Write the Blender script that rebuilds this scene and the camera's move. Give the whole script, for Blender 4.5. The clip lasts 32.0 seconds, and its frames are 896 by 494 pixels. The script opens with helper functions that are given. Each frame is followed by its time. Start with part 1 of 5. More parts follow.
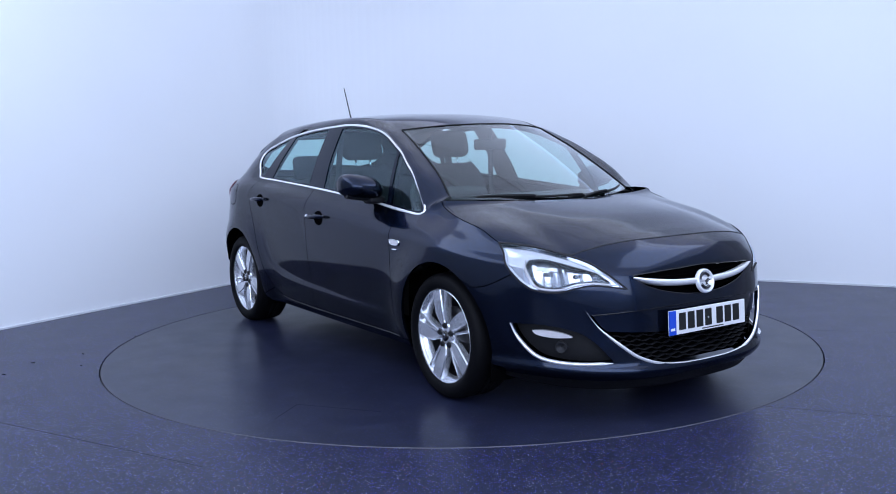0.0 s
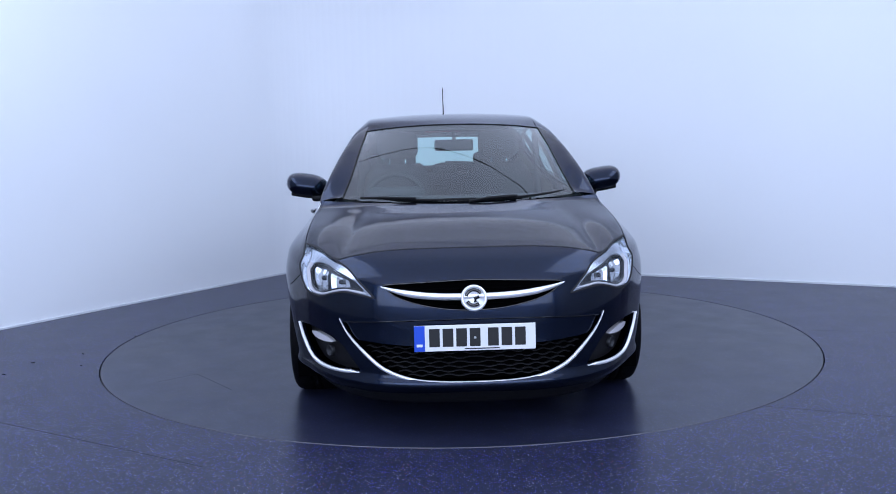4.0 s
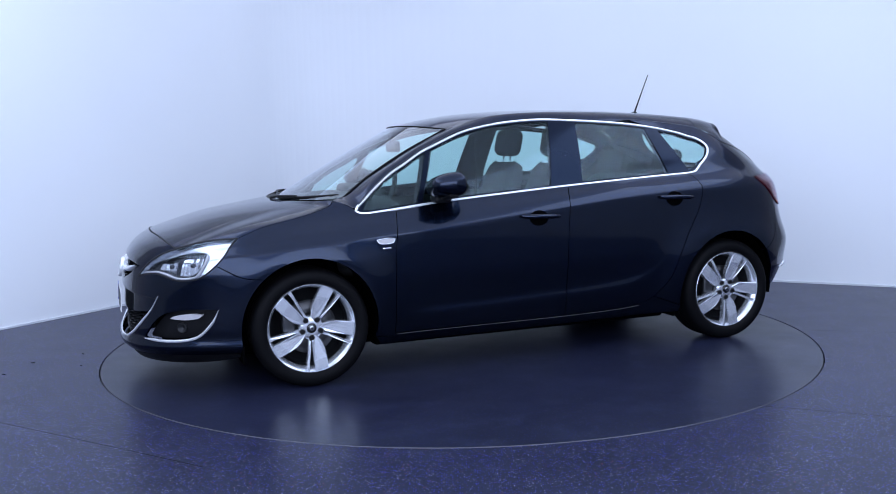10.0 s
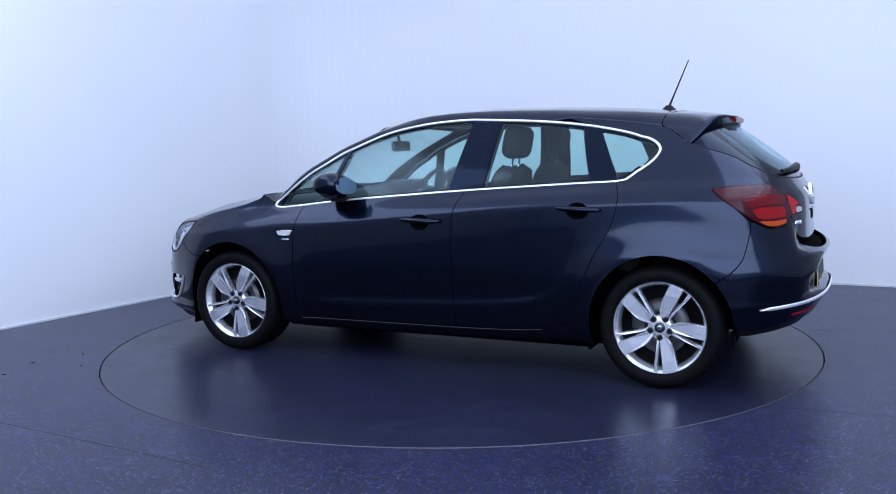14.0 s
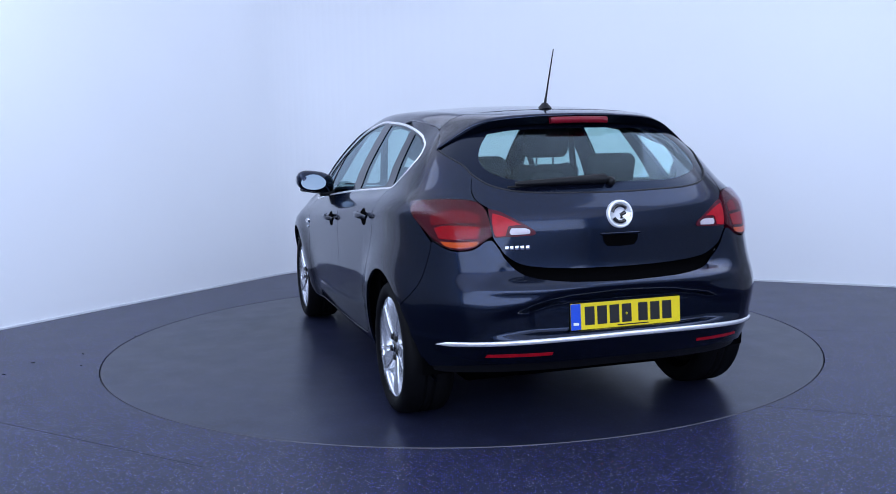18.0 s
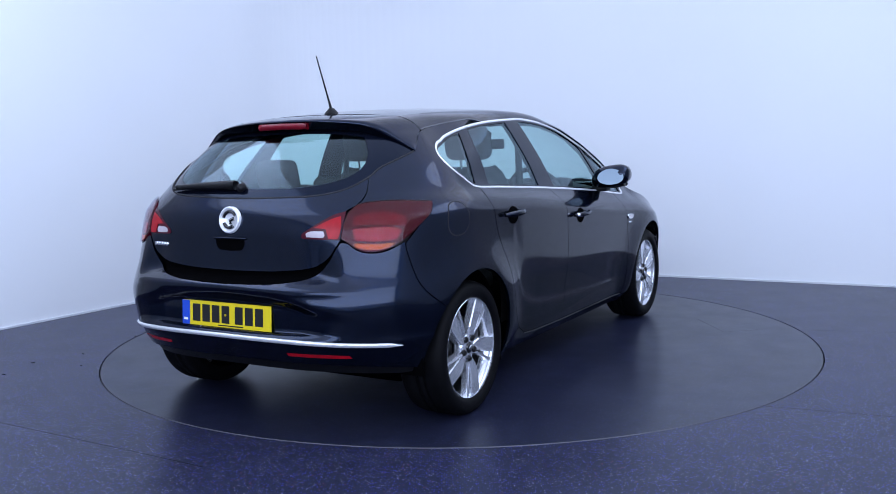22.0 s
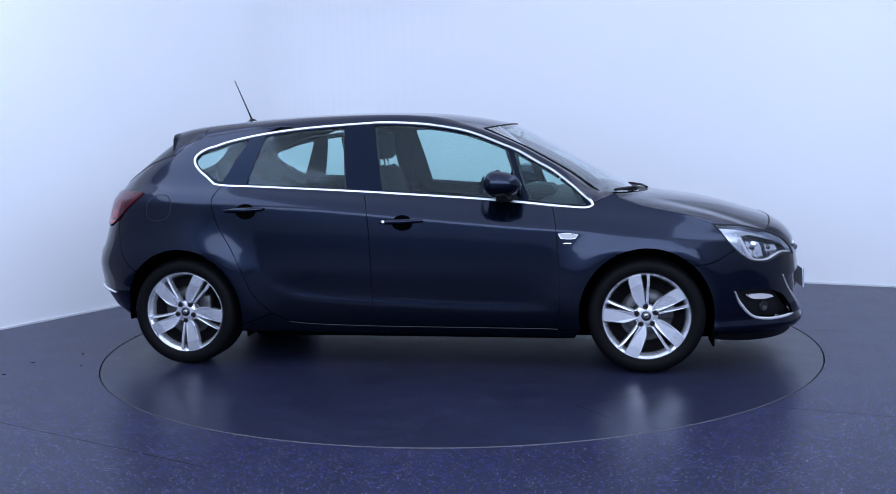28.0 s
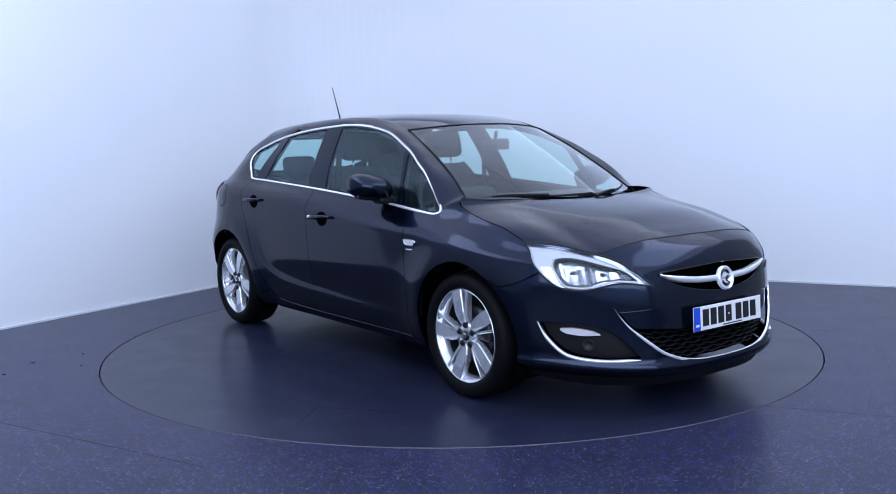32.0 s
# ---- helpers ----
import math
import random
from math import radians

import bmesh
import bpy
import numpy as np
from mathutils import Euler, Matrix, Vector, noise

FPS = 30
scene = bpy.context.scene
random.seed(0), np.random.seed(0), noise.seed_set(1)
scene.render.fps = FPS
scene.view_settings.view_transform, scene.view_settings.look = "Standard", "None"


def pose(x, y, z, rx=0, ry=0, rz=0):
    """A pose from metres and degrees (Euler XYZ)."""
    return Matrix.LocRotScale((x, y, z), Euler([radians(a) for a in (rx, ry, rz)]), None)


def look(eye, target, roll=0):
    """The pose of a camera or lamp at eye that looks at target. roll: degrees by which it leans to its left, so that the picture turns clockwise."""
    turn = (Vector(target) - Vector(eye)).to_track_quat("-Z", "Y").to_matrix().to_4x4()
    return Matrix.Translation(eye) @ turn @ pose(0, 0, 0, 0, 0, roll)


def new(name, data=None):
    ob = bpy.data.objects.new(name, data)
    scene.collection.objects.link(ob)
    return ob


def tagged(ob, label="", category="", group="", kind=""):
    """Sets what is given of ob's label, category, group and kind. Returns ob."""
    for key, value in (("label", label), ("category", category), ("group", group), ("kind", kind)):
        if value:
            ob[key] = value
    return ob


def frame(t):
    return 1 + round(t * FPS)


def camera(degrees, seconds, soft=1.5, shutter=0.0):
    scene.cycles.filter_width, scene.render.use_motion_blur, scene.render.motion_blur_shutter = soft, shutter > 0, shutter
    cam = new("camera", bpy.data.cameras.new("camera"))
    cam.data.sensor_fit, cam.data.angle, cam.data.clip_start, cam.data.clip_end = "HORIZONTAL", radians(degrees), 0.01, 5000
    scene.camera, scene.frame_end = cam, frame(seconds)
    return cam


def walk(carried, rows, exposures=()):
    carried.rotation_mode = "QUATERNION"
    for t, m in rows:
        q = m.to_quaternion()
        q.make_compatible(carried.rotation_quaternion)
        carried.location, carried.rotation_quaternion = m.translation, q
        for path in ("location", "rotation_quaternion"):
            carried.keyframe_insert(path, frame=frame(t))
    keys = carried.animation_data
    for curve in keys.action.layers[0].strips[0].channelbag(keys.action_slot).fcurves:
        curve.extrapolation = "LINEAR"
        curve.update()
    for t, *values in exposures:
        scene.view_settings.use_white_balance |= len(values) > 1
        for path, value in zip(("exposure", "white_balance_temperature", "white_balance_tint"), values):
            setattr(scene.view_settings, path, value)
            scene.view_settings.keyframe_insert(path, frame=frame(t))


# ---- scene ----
cam = camera(52.41, 32.0, soft=0.9)
EYE = Vector((0.0, -5.9647, 1.2716))
AIM = EYE + Vector((-0.010778, 0.993687, -0.111672))
walk(cam, [(0.0, look(EYE, AIM, -1.30)), (32.0, look(EYE, AIM, -1.30))])

# turn of the table in degrees, against time; it starts from rest and slows at the end
TURN = [(0, 34.25), (0.5, 34.2), (1.0, 33.1), (1.5, 30.5), (2.0, 26.2), (2.5, 20.6), (3.0, 14.6), (4.0, 2.6), (6.5, -27.0), (9.0, -56.6), (11.5, -85.7), (13.5, -109.0),
        (15.5, -132.5), (18.0, -161.85), (20.5, -191.3), (23.0, -220.7), (25.5, -250.1), (28.0, -279.2), (30.0, -302.5), (31.0, -314.0), (31.5, -318.7), (32.0, -321.75)]
CX, CY = 0.1659, 0.0299          # where the table's axis passes through the car

# ------------------------------------------------------------------ light
world = bpy.data.worlds.new("studio_dark")
scene.world = world
world.use_nodes = True
world.node_tree.nodes["Background"].inputs[0].default_value = (0.55, 0.62, 0.85, 1)
world.node_tree.nodes["Background"].inputs[1].default_value = 0.02


def lamp(name, eye, target, w, h, power, colour=(0.600, 0.724, 1.0)):
    d = bpy.data.lights.new(name, "AREA")
    d.shape, d.size, d.size_y, d.energy, d.color = "RECTANGLE", w, h, power, colour
    ob = new(name, d)
    ob.matrix_world = look(eye, target)
    return ob


# a wide stretched diffuser hangs over the stage with a brighter bank of tubes along each side of it; the wide soft wash
# behind the camera is an added, unseen fill for the body sides
lamp("ceiling_diffuser", (0.3, -1.9, 3.30), (0.3, -1.9, 0.0), 10.0, 10.0, 448)
lamp("fill_behind", (0.0, -7.2, 2.2), (0.0, 3.0, 1.4), 10.0, 2.2, 305)
lamp("light_bank_left", (-2.9, -1.6, 3.26), (-2.9, -1.6, 0.0), 1.7, 3.6, 50)
lamp("light_bank_right", (2.9, -1.6, 3.26), (2.9, -1.6, 0.0), 1.7, 3.6, 50)


# ------------------------------------------------------------------ materials
def mat(name, base, rough=0.5, metal=0.0, coat=0.0, grain=0.0, grain_scale=60.0, bump=0.0, bump_scale=200.0, spec=0.5, glow=None, coat_rough=0.03):
    m = bpy.data.materials.new(name)
    m.use_nodes = True
    nt = m.node_tree
    b = nt.nodes["Principled BSDF"]
    b.inputs["Base Color"].default_value = (*base, 1)
    b.inputs["Roughness"].default_value, b.inputs["Metallic"].default_value = rough, metal
    b.inputs["Coat Weight"].default_value, b.inputs["Coat Roughness"].default_value = coat, coat_rough
    b.inputs["Specular IOR Level"].default_value = spec
    if glow:
        b.inputs["Emission Color"].default_value, b.inputs["Emission Strength"].default_value = (*glow[:3], 1), glow[3]
    if grain or bump:
        co = nt.nodes.new("ShaderNodeTexCoord")
    if grain:
        n = nt.nodes.new("ShaderNodeTexNoise")
        n.inputs["Scale"].default_value, n.inputs["Detail"].default_value = grain_scale, 6
        r = nt.nodes.new("ShaderNodeMapRange")
        r.inputs[3].default_value, r.inputs[4].default_value = 1 - grain, 1 + grain
        mx = nt.nodes.new("ShaderNodeMix")
        mx.data_type, mx.blend_type = "RGBA", "MULTIPLY"
        mx.inputs[0].default_value, mx.inputs[6].default_value = 1, (*base, 1)
        nt.links.new(co.outputs["Object"], n.inputs["Vector"])
        nt.links.new(n.outputs["Fac"], r.inputs[0])
        nt.links.new(r.outputs[0], mx.inputs[7])
        nt.links.new(mx.outputs[2], b.inputs["Base Color"])
        r2 = nt.nodes.new("ShaderNodeMapRange")
        r2.inputs[3].default_value, r2.inputs[4].default_value = max(rough - .25 * grain, .02), rough + .25 * grain
        nt.links.new(n.outputs["Fac"], r2.inputs[0])
        nt.links.new(r2.outputs[0], b.inputs["Roughness"])
    if bump:
        n2 = nt.nodes.new("ShaderNodeTexNoise")
        n2.inputs["Scale"].default_value = bump_scale
        bp = nt.nodes.new("ShaderNodeBump")
        bp.inputs["Strength"].default_value, bp.inputs["Distance"].default_value = bump, .002
        nt.links.new(co.outputs["Object"], n2.inputs["Vector"])
        nt.links.new(n2.outputs["Fac"], bp.inputs["Height"])
        nt.links.new(bp.outputs[0], b.inputs["Normal"])
    return m


def glass_mat(name, tint, gloss=0.056, rough=0.01, edge=.78, shine=(.74, .90, 1)):
    m = bpy.data.materials.new(name)
    m.use_nodes = True
    nt = m.node_tree
    nt.nodes.remove(nt.nodes["Principled BSDF"])
    tr, gl, mx, lw, pw, ad = (nt.nodes.new("ShaderNode" + k) for k in ("BsdfTransparent", "BsdfGlossy", "MixShader", "LayerWeight", "Math", "Math"))
    tr.inputs[0].default_value, gl.inputs["Roughness"].default_value = (*tint, 1), rough
    lw.inputs["Blend"].default_value = .5
    pw.operation, ad.operation = "POWER", "MULTIPLY_ADD"
    pw.inputs[1].default_value, ad.inputs[1].default_value, ad.inputs[2].default_value = 4.0, edge, gloss
    gl.inputs[0].default_value = (*shine, 1)
    for a, b in ((lw.outputs["Facing"], pw.inputs[0]), (pw.outputs[0], ad.inputs[0]), (ad.outputs[0], mx.inputs[0]), (tr.outputs[0], mx.inputs[1]), (gl.outputs[0], mx.inputs[2]), (mx.outputs[0], nt.nodes["Material Output"].inputs[0])):
        nt.links.new(a, b)
    return m


def paint_mat(name, base, fleck):
    """Dark metallic lacquer: pigment with fine flecks under a clear coat."""
    m = mat(name, base, rough=0.26, metal=0.92, coat=1.0, coat_rough=0.07, spec=.4)
    m.node_tree.nodes["Principled BSDF"].inputs["Coat IOR"].default_value = 1.32
    m.node_tree.nodes["Principled BSDF"].inputs["Specular Tint"].default_value = (.20, .25, .38, 1)
    nt = m.node_tree
    co, v, r, mx = (nt.nodes.new("ShaderNode" + k) for k in ("TexCoord", "TexVoronoi", "ValToRGB", "Mix"))
    v.inputs["Scale"].default_value = 900
    mx.data_type = "RGBA"
    r.color_ramp.elements[0].position, r.color_ramp.elements[1].position = .55, 1
    mx.inputs[6].default_value, mx.inputs[7].default_value = (*base, 1), (*fleck, 1)
    nt.links.new(co.outputs["Object"], v.inputs["Vector"])
    nt.links.new(v.outputs["Color"], r.inputs[0])
    nt.links.new(r.outputs[0], mx.inputs[0])
    nt.links.new(mx.outputs[2], nt.nodes["Principled BSDF"].inputs["Base Color"])
    return m


PAINT = paint_mat("dark_blue_grey_metallic", (0.0046, 0.0081, 0.0192), (0.024, 0.043, 0.100))
BLACK = mat("black_plastic", (0.006, 0.006, 0.0075), .45, spec=.22, grain=.25, bump=.15, bump_scale=900)
GLOSSBLACK = mat("gloss_black", (0.006, 0.006, 0.008), .08, coat=.6)
# near-black of the underbody, also for patches that stand for shade
DARK = mat("underbody_and_shade_black", (0.0012, 0.0012, 0.0016), .9, spec=.02, grain=.4, grain_scale=20)
RUBBER = mat("tyre_rubber", (0.003, 0.003, 0.004), .60, spec=.10, grain=.3, grain_scale=40, bump=.2, bump_scale=400)
ALLOY = mat("silver_alloy", (0.76, 0.78, 0.83), .25, metal=.75, coat=.4, grain=.02, grain_scale=15)
ALLOYDARK = mat("dark_grey_alloy", (0.030, 0.031, 0.035), .5, metal=.6, grain=.2)
CHROME = mat("chrome", (0.86, 0.88, 0.92), .07, metal=1)
SATIN = mat("bright_trim", (0.93, 0.94, 0.96), .22, metal=.6)
STEEL = mat("brake_steel", (0.09, 0.09, 0.095), .4, metal=.9, grain=.2)
GLASS = glass_mat("green_tinted_glass", (0.70, 0.90, 0.87), .040)
SCREEN = glass_mat("laminated_screen", (0.74, 0.89, 0.87), .05, edge=1.2, shine=(.95, .97, 1))
LENS = glass_mat("clear_lens", (0.94, 0.95, 0.97), .03, edge=.30)
REFLECTOR = mat("silver_reflector", (0.84, 0.87, 0.92), .14, metal=.8, bump=.35, bump_scale=70)
BAND = mat("frosted_silver_reflector", (0.62, 0.65, 0.71), .16, metal=.82, grain=.10, grain_scale=45, bump=.2, bump_scale=90)
HOUSING = mat("satin_grey_housing", (0.055, 0.058, 0.068), .22, metal=.7, grain=.2)
RED = mat("red_lens", (0.36, 0.004, 0.012), .22, spec=.22, coat=.08, grain=.35, grain_scale=30)
REDLENS = glass_mat("red_cover", (0.86, 0.62, 0.62), .018)
REDDARK = mat("deep_red_lens", (0.060, 0.003, 0.011), .22, spec=.22, coat=.08, grain=.3, grain_scale=30)
REDMID = mat("mid_red_lens", (0.16, 0.005, 0.014), .22, spec=.22, coat=.08, grain=.3, grain_scale=30)
AMBER = mat("amber_lens", (0.62, 0.15, 0.008), .3, spec=.25, coat=.1, grain=.25, grain_scale=30)
WHITELENS = mat("white_lens", (0.60, 0.58, 0.60), .12, coat=1, grain=.1, grain_scale=50)
FABRIC = mat("charcoal_seat_fabric", (0.022, 0.023, 0.027), .9, grain=.35, grain_scale=120, bump=.4, bump_scale=700)
DASH = mat("soft_black_dashboard", (0.022, 0.022, 0.025), .65, grain=.2, bump=.3, bump_scale=500)
LINING = mat("pale_headlining", (0.32, 0.32, 0.33), .95, grain=.1, grain_scale=80)
PLATEWHITE = mat("white_plate", (0.80, 0.81, 0.82), .35, grain=.03)
PLATEYELLOW = mat("yellow_plate", (0.78, 0.60, 0.01), .35, grain=.03)
PLATEBLUE = mat("blue_plate_band", (0.01, 0.07, 0.55), .35)
PLATEBLACK = mat("black_characters", (0.01, 0.01, 0.01), .4)
PILLAR = mat("black_pillar_film", (0.003, 0.004, 0.009), .12, spec=.24, grain=.1)
PILLAR.node_tree.nodes["Principled BSDF"].inputs["Specular Tint"].default_value = (.38, .58, 1, 1)
SEAM = mat("dark_joint", (0.010, 0.010, 0.014), .8, grain=.3)
BADGE = mat("polished_badge", (0.86, 0.88, 0.91), .2, metal=.3)
REVERSE = mat("reversing_lens", (0.52, 0.46, 0.50), .18, coat=.3, grain=.1, grain_scale=50)
MIRROR = mat("mirror_glass", (0.19, 0.26, 0.33), .02, metal=1)


def wall_mat():
    m = mat("white_studio_paint", (0.84, 0.86, 0.89), .72, grain=.02, grain_scale=1.1, bump=.05, bump_scale=120)
    return m


def floor_mat(name, base, gloss, fleck=1.0, relief=.06, spec=.24, smear=.15):
    """Dark safety vinyl with fine blue and pale flecks and faint scuffs."""
    m = bpy.data.materials.new(name)
    m.use_nodes = True
    nt = m.node_tree
    b = nt.nodes["Principled BSDF"]
    co = nt.nodes.new("ShaderNodeTexCoord")

    def tex(kind, scale, detail=None):
        n = nt.nodes.new(kind)
        n.inputs["Scale"].default_value = scale
        if detail is not None:
            n.inputs["Detail"].default_value = detail
        nt.links.new(co.outputs["Object"], n.inputs["Vector"])
        return n

    def ramp(src, lo, hi):
        r = nt.nodes.new("ShaderNodeMapRange")
        r.inputs[1].default_value, r.inputs[2].default_value = lo, hi
        nt.links.new(src, r.inputs[0])
        return r.outputs[0]

    def mix(fac, a, c, mode="MIX"):
        x = nt.nodes.new("ShaderNodeMix")
        x.data_type, x.blend_type = "RGBA", mode
        nt.links.new(fac, x.inputs[0]) if not isinstance(fac, float) else setattr(x.inputs[0], "default_value", fac)
        for sock, v in ((x.inputs[6], a), (x.inputs[7], c)):
            if isinstance(v, tuple):
                sock.default_value = (*v, 1)
            else:
                nt.links.new(v, sock)
        return x.outputs[2]

    cloud = tex("ShaderNodeTexNoise", 1.3, 5)
    col = mix(ramp(cloud.outputs["Fac"], .3, .7), tuple(c * (1 - smear) for c in base), tuple(c * (1 + smear) for c in base))
    fine = tex("ShaderNodeTexNoise", 7.0, 10)
    col = mix(ramp(fine.outputs["Fac"], .52, .72), col, tuple(c * (1 + 2.2 * smear) for c in base))
    for scale, lo, tone in ((115, .55, (0.060, 0.066, 0.36)), (140, .91, (0.50, 0.51, 0.66)), (95, .74, (0.003, 0.003, 0.006)), (130, .94, (0.20, 0.06, 0.10))):
        v = tex("ShaderNodeTexVoronoi", scale)
        sep = nt.nodes.new("ShaderNodeSeparateColor")
        nt.links.new(v.outputs["Color"], sep.inputs[0])
        d = nt.nodes.new("ShaderNodeMath")
        d.operation = "MULTIPLY"
        nt.links.new(ramp(sep.outputs[0], lo, lo + .02), d.inputs[0])
        nt.links.new(ramp(v.outputs["Distance"], .42, .22), d.inputs[1])
        e = nt.nodes.new("ShaderNodeMath")
        e.operation, e.inputs[1].default_value = "MULTIPLY", fleck
        nt.links.new(d.outputs[0], e.inputs[0])
        col = mix(e.outputs[0], col, tone)
    b.inputs["Specular Tint"].default_value = (.74, .85, 1, 1)
    b.inputs["Specular IOR Level"].default_value = spec
    nt.links.new(col, b.inputs["Base Color"])
    scuff = tex("ShaderNodeTexNoise", 4.5, 8)
    r = nt.nodes.new("ShaderNodeMapRange")
    r.inputs[1].default_value, r.inputs[2].default_value = .3, .7
    r.inputs[3].default_value, r.inputs[4].default_value = gloss - .10 * smear, gloss + .10 * smear
    nt.links.new(scuff.outputs["Fac"], r.inputs[0])
    nt.links.new(r.outputs[0], b.inputs["Roughness"])
    bn = tex("ShaderNodeTexNoise", 260, 2)
    bp = nt.nodes.new("ShaderNodeBump")
    bp.inputs["Strength"].default_value, bp.inputs["Distance"].default_value = relief, .001
    nt.links.new(bn.outputs["Fac"], bp.inputs["Height"])
    nt.links.new(bp.outputs[0], b.inputs["Normal"])
    return m


WALL, FLOOR, TABLE = wall_mat(), floor_mat("flecked_blue_grey_vinyl", (0.0200, 0.0230, 0.0440), .30, .80, spec=.11), floor_mat("turntable_vinyl", (0.0135, 0.0162, 0.0325), .30, .24, 0.0, .23, .25)
CEIL = mat("beige_ceiling", (0.60, 0.45, 0.36), .9, grain=.1, grain_scale=2)
REARWALL = mat("grey_side_wall", (0.36, 0.37, 0.39), .8, grain=.06, grain_scale=2)
SKIRT = mat("pale_floor_trim", (0.62, 0.64, 0.68), .5, grain=.05)
GAP = mat("dark_ring_gap", (0.004, 0.004, 0.005), .9, grain=.2)
RINGMETAL = mat("worn_metal_edge", (0.10, 0.10, 0.12), .5, metal=.6, grain=.5, grain_scale=9)


# ------------------------------------------------------------------ mesh helpers
def mesh_of(name, verts, faces, material, smooth=True):
    me = bpy.data.meshes.new(name)
    me.from_pydata([tuple(map(float, v)) for v in verts], [], [tuple(map(int, f)) for f in faces])
    me.materials.append(material)
    if smooth:
        me.polygons.foreach_set("use_smooth", [True] * len(me.polygons))
    me.update()
    return me


def thing(name, verts, faces, material, label, category, kind="", group="", smooth=False):
    return tagged(new(name, mesh_of(name, verts, faces, material, smooth)), label, category, group, kind)


OFFSET = np.array([CX, CY, 0.0])


def part(name, vf, material, parent, label="", smooth=True, mirror=False, raw=False):
    """One mesh under a thing or a part; vf is (verts, faces) in the car's own space. mirror: on the right side instead."""
    v, f = np.array(vf[0], float).reshape(-1, 3), vf[1]
    if mirror:
        v = v * (1, -1, 1)
        f = [tuple(reversed(q)) for q in f]
    if not raw:
        v = v - OFFSET
    ob = new(name, mesh_of(name, v, f, material, smooth))
    ob.parent = parent
    if label:
        tagged(ob, label)
    return ob


def join(*pieces):
    v, f, n = [], [], 0
    for pv, pf in pieces:
        v.extend(np.array(pv, float).reshape(-1, 3).tolist())
        f.extend([tuple(i + n for i in q) for q in pf])
        n += len(pv)
    return np.array(v), f


def smooth_path(*segments, step=.012):
    """Curve through the points of each segment; corners where segments meet. Points are rows of any length."""
    out = []
    for seg in segments:
        p = np.array(seg, float)
        if len(p) == 2:
            p = np.array([p[0], (p[0] + p[1]) / 2, p[1]])
        q = np.vstack([2 * p[0] - p[1], p, 2 * p[-1] - p[-2]])
        for i in range(1, len(q) - 2):
            n = max(int(np.linalg.norm(q[i + 1] - q[i]) / step), 1)
            t = np.linspace(0, 1, n, endpoint=False)[:, None]
            out.append(.5 * (2 * q[i] + (q[i + 1] - q[i - 1]) * t + (2 * q[i - 1] - 5 * q[i] + 4 * q[i + 1] - q[i + 2]) * t ** 2 + (3 * q[i] - q[i - 1] - 3 * q[i + 1] + q[i + 2]) * t ** 3))
        last = p[-1:]
    out.append(last)
    return np.vstack(out)


def tube(points, r, sides=8, closed=False, flat=1.0):
    """Round bar along points; r may be a list."""
    p = np.array(points, float)
    n = len(p)
    rr = np.broadcast_to(np.asarray(r, float), (n,))
    t = np.gradient(p, axis=0) if not closed else np.roll(p, -1, 0) - np.roll(p, 1, 0)
    t /= np.linalg.norm(t, axis=1)[:, None] + 1e-12
    up = np.array([0, 0, 1.0]) if abs(t[:, 2]).mean() < .8 else np.array([1.0, 0, 0])
    a = np.cross(t, up)
    a /= np.linalg.norm(a, axis=1)[:, None] + 1e-12
    b = np.cross(a, t)
    k = np.linspace(0, 2 * np.pi, sides, endpoint=False)
    v = p[:, None] + rr[:, None, None] * (np.cos(k)[None, :, None] * a[:, None] + flat * np.sin(k)[None, :, None] * b[:, None])
    f = []
    for i in range(n if closed else n - 1):
        j = (i + 1) % n
        for s in range(sides):
            f.append((i * sides + s, i * sides + (s + 1) % sides, j * sides + (s + 1) % sides, j * sides + s))
    if not closed:
        f += [tuple(range(sides)), tuple((n - 1) * sides + s for s in reversed(range(sides)))]
    return v.reshape(-1, 3), f


def lathe(profile, n=48, axis="y", arc=(0, 2 * np.pi)):
    """Turned shape: profile rows are (radius, along the axis)."""
    full = abs(arc[1] - arc[0] - 2 * np.pi) < 1e-6
    k = np.linspace(*arc, n, endpoint=not full)
    v = []
    for a in k:
        for r, h in profile:
            c, s = r * np.cos(a), r * np.sin(a)
            v.append({"y": (c, h, s), "z": (c, s, h), "x": (h, c, s)}[axis])
    m, f = len(profile), []
    for i in range(n if full else n - 1):
        j = (i + 1) % n
        for q in range(m - 1):
            f.append((i * m + q, i * m + q + 1, j * m + q + 1, j * m + q))
    return np.array(v), f


def rounded_box(w, d, h, r=.01, centre=(0, 0, 0), seg=2, tilt=None):
    bm = bmesh.new()
    bmesh.ops.create_cube(bm, size=1)
    for q in bm.verts:
        q.co = Vector((q.co.x * w, q.co.y * d, q.co.z * h))
    if r:
        bmesh.ops.bevel(bm, geom=bm.edges[:] + bm.verts[:], offset=min(r, .49 * min(w, d, h)), segments=seg, profile=.5, affect="EDGES")
    m = Matrix.Translation(centre) @ (tilt if tilt is not None else Matrix())
    bm.verts.index_update()
    v = np.array([tuple(m @ q.co) for q in bm.verts])
    f = [tuple(q.index for q in fc.verts) for fc in bm.faces]
    bm.free()
    return v, f


def grid_faces(n, m, wrap=False):
    return [(i * m + j, (i + 1) % n * m + j, (i + 1) % n * m + j + 1, i * m + j + 1) for i in range(n if wrap else n - 1) for j in range(m - 1)]


